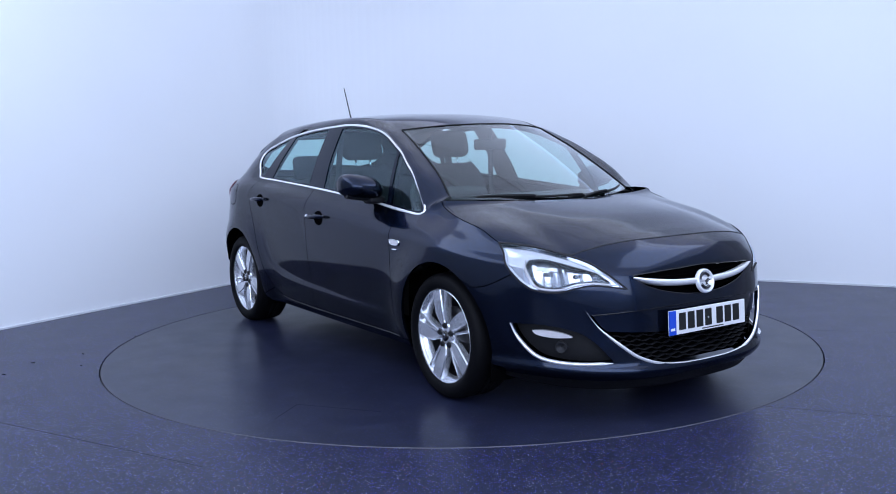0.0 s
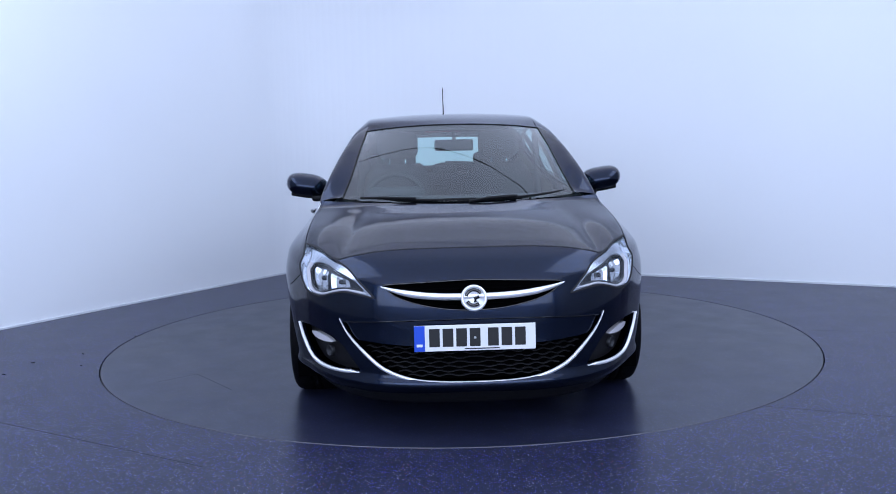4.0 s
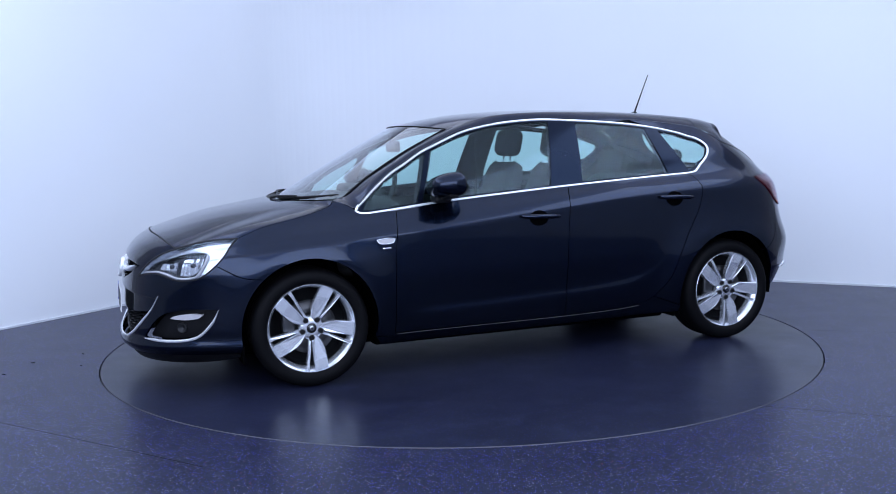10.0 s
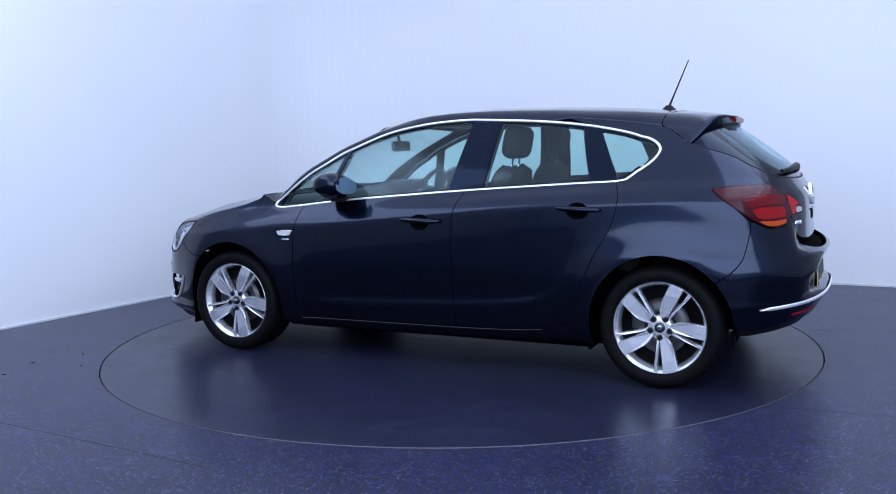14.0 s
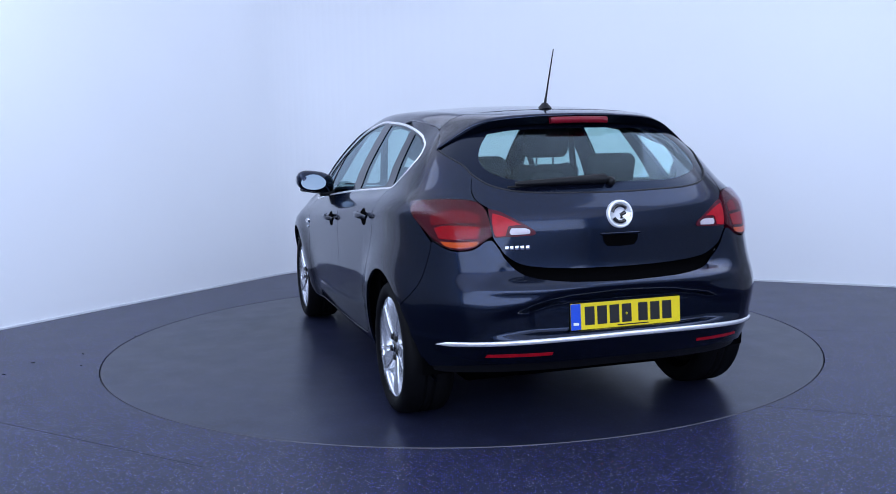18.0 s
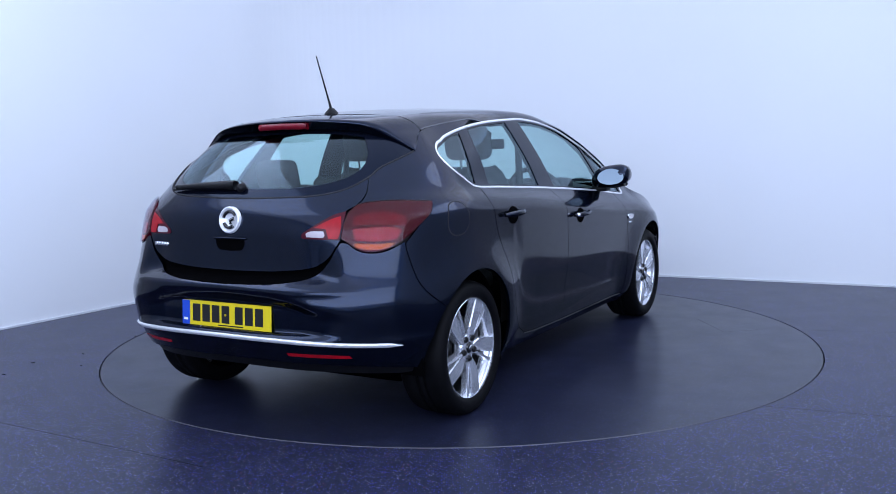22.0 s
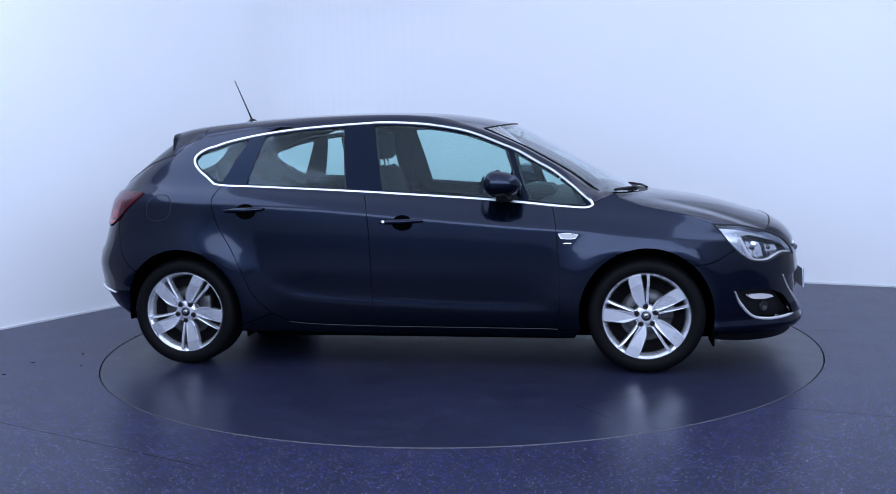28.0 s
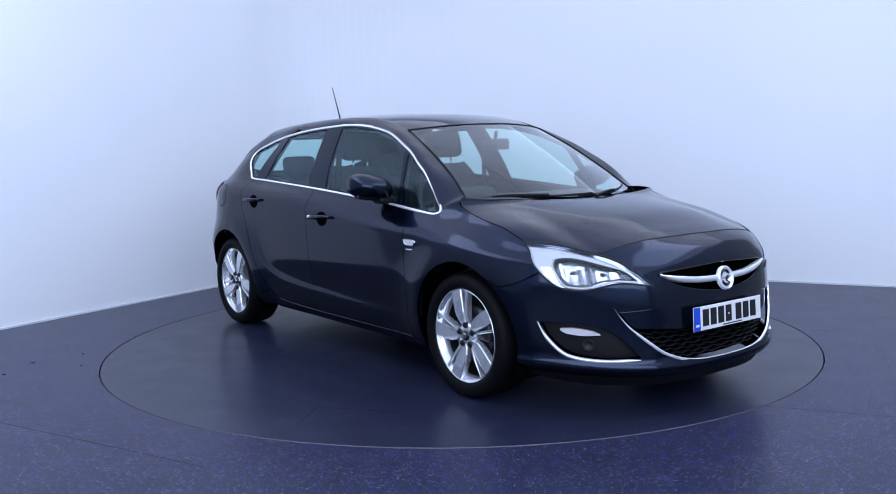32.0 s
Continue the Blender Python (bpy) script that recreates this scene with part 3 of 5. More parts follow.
TAIL_OUT = [[(4.395, 1.026), (4.60, 1.036), (4.77, 1.034), (4.854, 1.02), (4.903, .987)], [(4.903, .987), (4.920, .94), (4.928, .884)], [(4.928, .884), (4.893, .868), (4.850, .843), (4.807, .829), (4.745, .825), (4.683, .835), (4.606, .867), (4.510, .930), (4.430, .985), (4.395, 1.026)]]
TAIL_IN = [[(4.905, 1.0), (4.985, .980), (5.122, .906), (5.118, .882)], [(5.118, .882), (5.0, .878), (4.933, .876)], [(4.933, .876), (4.921, .94), (4.905, 1.0)]]
GATE_SIDE = [(4.753, 1.138), (4.762, 1.085), (4.80, 1.05), (4.854, 1.02)]
GATE_LOW = [(4.93, .876), (4.955, .845), (5.0, .798), (5.09, .757), (5.25, .738), (A3, .731)]
DOOR_F = [(1.985, .916), (1.962, .803), (1.948, .60), (1.946, .242)]
DOOR_B = [(3.063, 1.017), (3.024, .902), (3.009, .644), (3.009, .246)]
DOOR_R = [(3.915, 1.064), (3.945, 1.01), (3.95, .965), (3.916, .837), (3.83, .684), (3.768, .545), (3.715, .42), (3.62, .315)]


def arch(cx, lo, hi, n=28, r=ARCH_R):
    """Arc of a wheel opening from angle lo to hi, in degrees, as (a, z)."""
    out = []
    for d in np.linspace(lo, hi, n):
        x, z = cx + r * math.cos(radians(d)), ARCH_Z + r * math.sin(radians(d)) * 1.03
        out.append((ax(x, z), z))
    return out


def body_panels():
    arch_f_rear, arch_f_seam = arch(AXLE, 193, 48), arch(AXLE, 48, -14)
    fender = smooth_path(HX, [(1.644, .985), (1.715, .96), (1.762, .925)], [(1.762, .925), (1.80, .912), (1.92, .918), (1.985, .916)], DOOR_F, [(1.946, .242), (1.946, .226)],
                         [(1.946, .226), arch_f_rear[0]], arch_f_rear, [arch_f_rear[-1], (1.20, .612), (1.085, .66), (1.05, .675)], [(1.05, .675), (1.085, .735), (1.093, .812)])
    door_f = smooth_path(DOOR_F[::-1], [(1.985, .916), (2.287, .957), (2.768, .994), (3.063, 1.017)], DOOR_B, [(3.009, .246), (1.946, .242)])
    door_r = smooth_path(DOOR_B[::-1], [(3.063, 1.017), (3.164, 1.022), (3.644, 1.049), (3.915, 1.064)], DOOR_R, [(3.62, .315), (3.50, .268), (3.3, .254), (3.009, .246)])
    qa = [(ax(-AXLE + ARCH_R * math.cos(radians(d)), ARCH_Z + ARCH_R * 1.03 * math.sin(radians(d))), ARCH_Z + ARCH_R * 1.03 * math.sin(radians(d))) for d in np.linspace(-12, 140, 30)]
    qb = [(ax(-AXLE + ARCH_R * math.cos(radians(d)), ARCH_Z + ARCH_R * 1.03 * math.sin(radians(d))), ARCH_Z + ARCH_R * 1.03 * math.sin(radians(d))) for d in np.linspace(140, 196, 12)]
    sill = smooth_path([(1.946, .226), (1.946, .242)], [(1.946, .242), (3.009, .246)], [(3.009, .246), (3.3, .254), (3.50, .268), (3.62, .315)], [(3.62, .315), qa[0]], [qa[0], (3.82, .20)], [(3.82, .20), (2.9, .185), (1.87, .18)], [(1.87, .18), arch_f_rear[0]], [arch_f_rear[0], (1.946, .226)])
    quarter = smooth_path(DOOR_R, [(3.62, .315), qa[0]], qa, [qa[-1], (4.47, .68), (4.56, .80), (4.59, .866)], TAIL_OUT[2][-3:], TAIL_OUT[0][:4], GATE_SIDE[::-1], GLASS_LOW[2::-1],
                          [(4.33, 1.25), (4.27, 1.285), (4.20, 1.325), (4.12, 1.345)], [(4.12, 1.345), (3.94, 1.372), (3.72, 1.395), (3.60, 1.402)], [(3.60, 1.402), (3.72, 1.362)], [(3.72, 1.362), (3.94, 1.319), (4.055, 1.277), (4.098, 1.235), (4.085, 1.195), (4.035, 1.135), (4.0265, 1.123), (4.02, 1.112), (3.99, 1.088), (3.931, 1.066), (3.915, 1.064)])
    for m in (False, True):
        part("front_wing", panel(fender), PAINT, car, mirror=m)
        part("front_door", panel(door_f), PAINT, car, mirror=m)
        part("rear_door", panel(door_r), PAINT, car, mirror=m)
        part("sill", panel(sill), PAINT, car, mirror=m)
        part("rear_quarter", panel(quarter), PAINT, car, mirror=m)
        for line in (DOOR_F, DOOR_B, DOOR_R, [(1.946, .244), (2.5, .244), (3.009, .246), (3.3, .254), (3.50, .268), (3.62, .315)], HX):
            part("door_seal", strip(smooth_path(line), .020, .001, -.011), SEAM, car, mirror=m)
    # front bumper, with the openings of both grilles and of the fog lamps
    top_grille = both(smooth_path([(0, .690), (.155, .683), (.326, .674), (.392, .668)], [(.392, .668), (.335, .625), (.233, .591), (.10, .566), (0, .558)]))
    low_grille = both(smooth_path([(0, .521), (.256, .516), (.651, .497)], [(.651, .497), (.597, .435), (.488, .358), (.395, .306), (.264, .268), (.132, .254), (0, .250)]))
    fog = smooth_path([(1.066, .447), (1.035, .375), (.975, .315), (.90, .291), (.744, .282), (.552, .288)], [(.552, .288), (.60, .335), (.66, .385), (.735, .420), (.884, .445), (1.066, .447)])
    fog_r = fog * (-1, 1)
    half = smooth_path([(0, .815), (.25, .812), (.45, .800), (.62, .778), (.72, .762)], [(.72, .762), (.63, .733), (.55, .694), (.48, .645), (.434, .61)], LAMP_LOW[:8], [(1.04, .67), (1.05, .675)],
                       [(1.05, .675), (1.085, .66), (1.20, .612), arch_f_rear[-1]], arch_f_seam, [arch_f_seam[-1], (1.24, .215), (1.10, .20)], [(1.10, .20), (.7, .196), (.35, .196), (0, .205)])
    lip = lambda a, z: .018 * np.exp(-((z - .235 - .02 * np.clip(np.abs(a) - .5, 0, 1)) / .028) ** 2)
    part("front_bumper", panel(both(half), [top_grille, low_grille, fog, fog_r], cell=.009, shape=lip), PAINT, car)
    half = smooth_path([(0, .203), (.35, .194), (.7, .194), (1.10, .198)], [(1.10, .198), (1.26, .17)], [(1.26, .17), (1.0, .135), (.6, .13), (0, .135)])
    part("front_valance", panel(both(half), off=-.012), BLACK, car, "matt black lower lip")
    # rear bumper
    half = smooth_path([(A3, .680), (5.25, .692), (5.09, .720), (5.0, .782), (4.955, .838), (4.928, .868)], [(4.928, .868), (4.893, .866), (4.850, .841), (4.807, .827), (4.745, .823), (4.683, .830), (4.606, .858), (4.59, .866)], [(4.59, .866), (4.56, .80), (4.47, .68), qa[-1]], qb, [qb[-1], (4.45, .300)],
                       [(4.45, .300), (4.7, .322), (5.0, .340), (A3, .346)])
    # sunk near-black sheet stands for the shade under the tailgate's edge
    part("gate_gap_shade", panel(both(smooth_path([(A3, .735), (5.25, .742), (5.09, .761), (5.0, .80), (4.955, .845)], [(4.955, .845), (5.0, .778), (5.09, .716), (5.25, .690), (A3, .676)]), A3), cell=.012, off=-.028, rim=0, gap=-.006), DARK, car, "black sheet for the shade in the gap above the bumper shelf")

    def ridge(a, z):
        """Sculpted tail: an undercut below the shelf that runs into the corners, and a flat field for the plate."""
        u = np.abs(a - A3)
        zt = np.interp(u, [0, .13, .21, .34, .53, .70, .82], [.645, .639, .629, .592, .570, .545, .520])
        deep = np.interp(u, [0, .28, .40, .52, .60], [.055, .050, .022, .004, 0])
        soft = lambda v: v * v * (3 - 2 * v)
        dent = -deep * soft(np.clip((zt + .022 - z) / .065, 0, 1)) * soft(np.clip((z - .460) / .018, 0, 1))
        return dent + .010 * np.exp(-((z - .665) / .018) ** 2) * np.clip((.62 - u) / .2, 0, 1) + .005 * np.exp(-((z - .44) / .018) ** 2)
    part("rear_bumper", panel(both(half, A3), cell=.011, shape=ridge), PAINT, car)
    half = smooth_path([(A3, .344), (5.0, .338), (4.7, .320), (4.46, .298)], [(4.46, .298), (4.5, .275), (4.6, .27)], [(4.6, .27), (5.0, .285), (A3, .292)])
    part("rear_valance", panel(both(half, A3), off=-.015), BLACK, car, "matt black lower valance")
    # tailgate below its glass
    half = smooth_path(GLASS_LOW[:1:-1], GATE_SIDE, [(4.854, 1.02), (4.905, 1.0)], [(4.905, 1.0), (4.918, .94), (4.93, .876)], GATE_LOW)
    gate = part("tailgate", panel(both(half, A3), cell=.011), PAINT, car)
    return top_grille, low_grille, fog, gate


def hermite(p0, t0, p1, t1, n):
    s = np.linspace(0, 1, n)[:, None, None]
    return p0 * (2 * s ** 3 - 3 * s ** 2 + 1) + p1 * (3 * s ** 2 - 2 * s ** 3) + t0 * (s ** 3 - 2 * s ** 2 + s) + t1 * (s ** 3 - s ** 2)


EDGE_UP = [(1.175, .742, .986), (1.13, .692, .994), (1.075, .634, 1.004), (.925, .600, 1.106), (.69, .565, 1.240), (.43, .530, 1.362), (.215, .524, 1.424), (0, .524, 1.450), (-.3, .518, 1.459), (-.7, .505, 1.452), (-1.05, .488, 1.435), (-1.30, .470, 1.415)]
ROOF_MID = [(-1.60, 1.394), (-1.43, 1.424), (-1.29, 1.438), (-.94, 1.467), (-.58, 1.481), (-.3, 1.484), (-.07, 1.479), (.16, 1.465), (.35, 1.439), (.57, 1.392)]


def upper_shell():
    # pillar and roof rail: from the window trim up to the screen and the roof
    low = smooth_path([(1.715, .96), (1.762, .94), (1.82, .985), (1.869, 1.030), (1.977, 1.114), (2.075, 1.170), (2.179, 1.230), (2.272, 1.270), (2.45, 1.340), (2.60, 1.376), (2.77, 1.400), (2.97, 1.412), (3.125, 1.408), (3.45, 1.390), (3.60, 1.402), (3.72, 1.395), (3.94, 1.372), (4.12, 1.345)])
    n = 90

    def resample(p, m):
        d = np.concatenate([[0], np.cumsum(np.linalg.norm(np.diff(p, axis=0), axis=1))])
        return np.stack([np.interp(np.linspace(0, d[-1], m), d, p[:, k]) for k in range(p.shape[1])], 1)

    low = resample(low, 400)
    lip = .011 * np.clip((2.75 - low[:, 0]) / .35, 0, 1) * np.clip((low[:, 0] - 1.76) / .06, 0, 1)       # the pillar stands a little proud of the window trim
    low[:, 1] += lip * .8
    c1 = wrap_surface(low[:, 0], low[:, 1]) + normals(low[:, 0], low[:, 1]) * lip[:, None]
    up = resample(smooth_path(EDGE_UP), 400)
    # match the two edges by their place along the car
    kx1, kx2 = c1[:, 0], up[:, 0]
    xs = np.concatenate([np.linspace(0, .06, 10), np.linspace(.06, 1, n - 10)[1:]])
    i1 = np.interp(xs, (kx1[0] - np.minimum.accumulate(kx1)) / (kx1[0] - kx1.min()), np.arange(400))
    i2 = np.interp(xs, (kx2[0] - np.minimum.accumulate(kx2)) / (kx2[0] - kx2.min()), np.arange(400))
    at = lambda q, i: np.stack([np.interp(i, np.arange(400), q[:, k]) for k in range(q.shape[1])], 1)
    p0, p1, lz = at(c1, i1), at(up, i2), at(low, i1)
    t0 = wrap_surface(lz[:, 0], lz[:, 1] + .01) - wrap_surface(lz[:, 0], lz[:, 1])
    t0 /= np.linalg.norm(t0, axis=1)[:, None]
    dist = np.linalg.norm(p1 - p0, axis=1)[:, None]
    t1 = np.array([0.0, -1, .22]) / 1.02 * np.ones((len(p0), 1))
    front = np.clip((p1[:, :1] - .2) / .3, 0, 1)
    t1 = t1 * (1 - front) + np.array([.25, -.95, .05]) * front
    foot = np.clip((p1[:, :1] - .98) / .10, 0, 1)             # the pillar's foot runs flat into the wing
    t0, t1 = t0 * (1 - foot) + (p1 - p0) / dist * foot, t1 * (1 - foot) + (p1 - p0) / dist * foot
    g = hermite(p0, t0 * dist, p1, t1 * dist, 14)
    g = np.concatenate([(p0 - normals(lz[:, 0], lz[:, 1]) * .016)[None], p0[None], g], 0)       # turned-in lower edge
    m = g.shape[1]
    for mi in (False, True):
        part("roof_rail", (g.reshape(-1, 3), [tuple(reversed(q)) for q in grid_faces(16, m)]), PAINT, car, mirror=mi)
    # roof skin between the rails
    edge = resample(smooth_path(EDGE_UP[5:]), 60)
    q = np.linspace(-1, 1, 41)
    rows = []
    for x, y, z in edge:
        s = (edge[0, 0] - x) / (edge[0, 0] - edge[-1, 0])
        xm = x + .14 * (1 - s) ** 3 + -.02 * s
        zm = float(lerp(xm, ROOF_MID))
        e = 1 - np.abs(q) ** 2.3
        rows.append(np.stack([x + (xm - x) * (1 - q ** 2), y * q, z + (zm - z) * e], 1))
    g = np.array(rows)
    part("roof", (g.reshape(-1, 3), [tuple(reversed(f)) for f in grid_faces(len(rows), 41)]), PAINT, car)
    # windscreen
    side = resample(smooth_path([(1.095, .642, .988)] + EDGE_UP[3:6]), 30)
    rows = []
    for i, (x, y, z) in enumerate(side):
        s = i / 29
        xm = 1.335 + (.57 - 1.335) * s + .006 * np.sin(np.pi * s)
        zm = .966 + (1.392 - .966) * s + .004 * np.sin(np.pi * s)
        rows.append(np.stack([x + (xm - x) * (1 - np.abs(q) ** 2.2), y * q, z + (zm - z) * (1 - np.abs(q) ** 2.2)], 1))
    w = np.array(rows)
    screen = part("windscreen", (w.reshape(-1, 3), [tuple(reversed(f)) for f in grid_faces(30, 41)]), SCREEN, car, "clear green-tinted windscreen")
    for a_, b_, nm in ((w[-1] + (0, 0, .002), .0035, "screen_seal"), (w[:, 0] + (0, 0, .002), .005, "screen_seal"), (w[:, -1] + (0, 0, .002), .005, "screen_seal")):
        part(nm, tube(a_, b_, 6), BLACK, screen)
    # bonnet
    fc = smooth_path(SHUT)
    fcl = resample(fc, 41)
    fa = np.vstack([fcl[::-1] * (-1, 1), fcl[1:]])                # right to left
    front = on_body(fa[:, 0], fa[:, 1], .001)
    sp = resample(smooth_path(HX), 50)
    left = on_body(sp[:, 0], sp[:, 1])
    nu, nv = len(front), len(left)
    qq = np.linspace(-1, 1, nu)
    rear = np.stack([1.185 + .20 * (1 - np.abs(qq) ** 2.1), .742 * qq, .986 - .004 * (1 - qq ** 2)], 1)
    right = left * (1, -1, 1)
    S, T = np.linspace(0, 1, nu)[None, :, None], np.linspace(0, 1, nv)[:, None, None]
    g = (1 - T) * front[None] + T * rear[None] + (1 - S) * right[:, None] + S * left[:, None] - ((1 - S) * (1 - T) * front[0] + S * (1 - T) * front[-1] + (1 - S) * T * rear[0] + S * T * rear[-1])
    mid = g[:, nu // 2]
    want = lerp(mid[:, 0], [(1.30, .972), (1.37, .970), (1.56, .948), (1.77, .911), (1.98, .850), (2.085, .816), (2.1, .81)])
    lift = (want - mid[:, 2]) * np.clip(np.minimum(T[:, 0, 0] / .08, 1), 0, 1)
    g[..., 2] += lift[:, None] * (1 - np.abs(qq) ** 2.6)[None]
    # two raised lines running along the bonnet
    for c in (-1, 1):
        yy = c * (.30 + .25 * np.linspace(0, 1, nv))
        g[..., 2] += (.0016 * np.exp(-((g[..., 1] - yy[:, None]) / .05) ** 2)) * np.sin(np.pi * np.clip(np.linspace(0, 1, nv), 0, 1))[:, None] ** .5
    v, f = g.reshape(-1, 3), grid_faces(nv, nu)
    rim_i = list(range(nu)) + [i * nu + nu - 1 for i in range(1, nv)] + [(nv - 1) * nu + j for j in range(nu - 2, -1, -1)] + [i * nu for i in range(nv - 2, 0, -1)]
    k0, L = len(v), len(rim_i)
    cen = v.mean(0)
    sh = v.copy()
    for i in rim_i:
        d = cen - v[i]
        sh[i] = v[i] + d / np.linalg.norm(d) * .0035
    v = np.vstack([sh, sh[rim_i], sh[rim_i] - (0, 0, .018)])
    f = [tuple(reversed(x)) for x in f] + [(k0 + i, k0 + (i + 1) % L, k0 + L + (i + 1) % L, k0 + L + i) for i in range(L)]
    part("bonnet", (v, f), PAINT, car)
    part("bonnet_seal", strip(fa, .008, .0008, .0006), SEAM, car, "dark joint line along the bonnet front")
    # cowl panel under the wipers
    back = np.stack([1.02 + .30 * (1 - np.abs(qq) ** 2.2), .68 * qq, .985 - .026 * (1 - qq ** 2)], 1)
    c = np.stack([rear - (0.005, 0, .012), (rear + back) / 2 - (0, 0, .03), back], 0)
    part("cowl", (c.reshape(-1, 3), [tuple(reversed(x)) for x in grid_faces(3, nu)]), BLACK, car, "matt black scuttle panel")
    # wipers resting on the screen's foot
    for y0, y1, rot in ((-.60, .08, 0), (-.02, .58, 0)):
        ys = np.linspace(y0, y1, 16)
        xx = 1.345 - .31 * np.abs(ys / .668) ** 2.2 - .01
        zz = .966 + .026 * np.abs(ys / .668) ** 2.2 + .010 + .010 * np.linspace(0, 1, 16)
        wiper = part("wiper", tube(np.stack([xx - .01, ys, zz], 1), .007, 6), BLACK, car, "black windscreen wiper")
        part("wiper_arm", tube([(xx[1] + .05, ys[1] + .02, zz[1] + .0), (xx[4] + .03, ys[4], zz[4] + .010), (xx[8], ys[8], zz[8] + .008)], .008, 6), BLACK, wiper)
    return edge


def spoiler_and_rear_glass():
    # rear glass, on the same sheet as the tail
    half = smooth_path(GLASS_LOW, step=.015)
    top = smooth_path([(A3, 1.375), (5.1, 1.365), (4.8, 1.345), (4.55, 1.31), (4.33, 1.25)], step=.015)
    loop = both(np.vstack([top[:-1], half]), A3)
    rear = part("rear_window", panel(loop, cell=.014, off=-.004, rim=.004), GLASS, car, "green-tinted rear window")
    line = smooth_path(GLASS_LOW[:-1] + [(A3, 1.052), (2 * A3 - 5.296, 1.055)] + [(2 * A3 - a, z) for a, z in GLASS_LOW[-3::-1]])
    part("window_seal", strip(line, .008, .002), SEAM, rear)
    # black printed border of the glass
    inner = smooth_path([(A3, 1.098), (5.2, 1.10), (5.02, 1.118), (4.88, 1.15), (4.80, 1.20), (4.795, 1.26), (4.84, 1.315)], [(4.84, 1.315), (5.1, 1.332), (A3, 1.338)])
    part("printed_border", panel(loop, [both(inner, A3)], cell=.012, off=-.0035, rim=0), PILLAR, rear)
    # spoiler: shell from the roof's end to a drooping trailing edge
    n = 49
    q = np.linspace(-1, 1, n)
    s = np.abs(q)
    up = smooth_path([(0, -1.318, 1.434), (.20, -1.312, 1.431), (.40, -1.303, 1.421), (.47, -1.300, 1.414), (.535, -1.297, 1.388), (.585, -1.294, 1.348), (.601, -1.343, 1.326), (.613, -1.373, 1.308), (.629, -1.40, 1.286), (.649, -1.451, 1.250)], step=.004)
    tr = smooth_path([(0, -1.592, 1.396), (.20, -1.588, 1.392), (.38, -1.568, 1.378), (.47, -1.545, 1.355), (.54, -1.515, 1.318), (.60, -1.488, 1.282), (.653, -1.456, 1.247)], step=.004)

    def pick(c, k):
        d = np.linspace(0, 1, len(c))
        return np.array([np.interp(k, d, c[:, j]) for j in range(3)]).T
    U, V = pick(up, s), pick(tr, s)
    U, V = np.stack([U[:, 1], U[:, 0] * np.sign(q), U[:, 2]], 1), np.stack([V[:, 1], V[:, 0] * np.sign(q), V[:, 2]], 1)
    mid = (U + V) / 2 + np.array([0, 0, .007])
    drop = (1 - .75 * s ** 3)[:, None]
    under = V + np.array([.004, 0, -.036]) * drop
    inner = V + np.array([.085, 0, -.046]) * drop * np.array([1, 1, 1])
    inner2 = V + np.array([.14, 0, -.02]) * drop
    g = np.stack([U, (3 * U + V) / 4 + (0, 0, .005), mid, (U + 3 * V) / 4 + (0, 0, .005), V, V, under, under, inner, inner2], 0)
    sp = part("spoiler", (g.reshape(-1, 3), grid_faces(10, n)), PAINT, car, "body-coloured roof spoiler")
    y = np.linspace(-.145, .145, 13)
    c = np.stack([np.interp(np.abs(y), V[n // 2:, 1], V[n // 2:, 0]) - .001, y, np.interp(np.abs(y), V[n // 2:, 1], V[n // 2:, 2]) - .018], 1)
    part("brake_light", tube(c + np.array([-.003, 0, -.003]), .016, 8, flat=1.0), REDMID, sp, "red high-level brake light")
    return rear, sp


# ------------------------------------------------------------------ windows and their trim
def dlo_edges():
    c = smooth_path(DLO[0])
    k = int(np.argmax(c[:, 0]))
    up, low = c[:k + 1], c[k:][::-1]
    return c, lambda a: np.interp(a, up[:, 0], up[:, 1]), lambda a: np.interp(a, low[:, 0], low[:, 1])


def side_windows():
    ring, top, low = dlo_edges()

    def pane(b0, b1, t0, t1, inset=.014):
        """Outline between two slanted edges: b at the foot, t at the head."""
        a_low, a_up = np.linspace(b0, b1, 40), np.linspace(t1, t0, 40)
        lo, up = np.c_[a_low, low(a_low) + inset], np.c_[a_up, top(a_up) - inset]
        return np.vstack([lo, up])

    panes = [("quarter_light", pane(1.80, 2.115, 1.83, 2.215)), ("door_window", pane(2.145, 2.955, 2.245, 3.035)), ("door_window", pane(3.165, 3.775, 3.215, 3.70))]
    back = smooth_path([(3.925, 1.080), (3.985, 1.106), (4.03, 1.150), (4.078, 1.205), (4.083, 1.232), (4.05, 1.262), (3.94, 1.303), (3.80, 1.332)], [(3.80, 1.332), (3.925, 1.080)])
    panes.append(("quarter_light", back))
    for m in (False, True):
        part("window_frame", panel(ring, [p for _, p in panes], cell=.010, off=-.004, rim=.02, gap=0), PILLAR, car, "black window pillars and surround", mirror=m)
        for name, p in panes:
            part(name, panel(p, cell=.016, off=-.008, rim=0, gap=-.003), GLASS, car, "green-tinted side glass", mirror=m)
        part("window_trim", strip(ring[:-1], .0155, .006, -.004, closed=True), SATIN, car, "bright chrome strip round the side windows", mirror=m)
        # inner door frames that show behind the glass
        inner = ring[:-1].copy()
        holes = [pane(1.84, 2.095, 1.88, 2.185, .020), pane(2.155, 2.945, 2.26, 3.025, .018), pane(3.18, 3.765, 3.225, 3.69, .018)]
        part("inner_frame", panel(inner, holes + [back], cell=.013, off=-.025, rim=0, gap=0), BLACK, car, mirror=m)


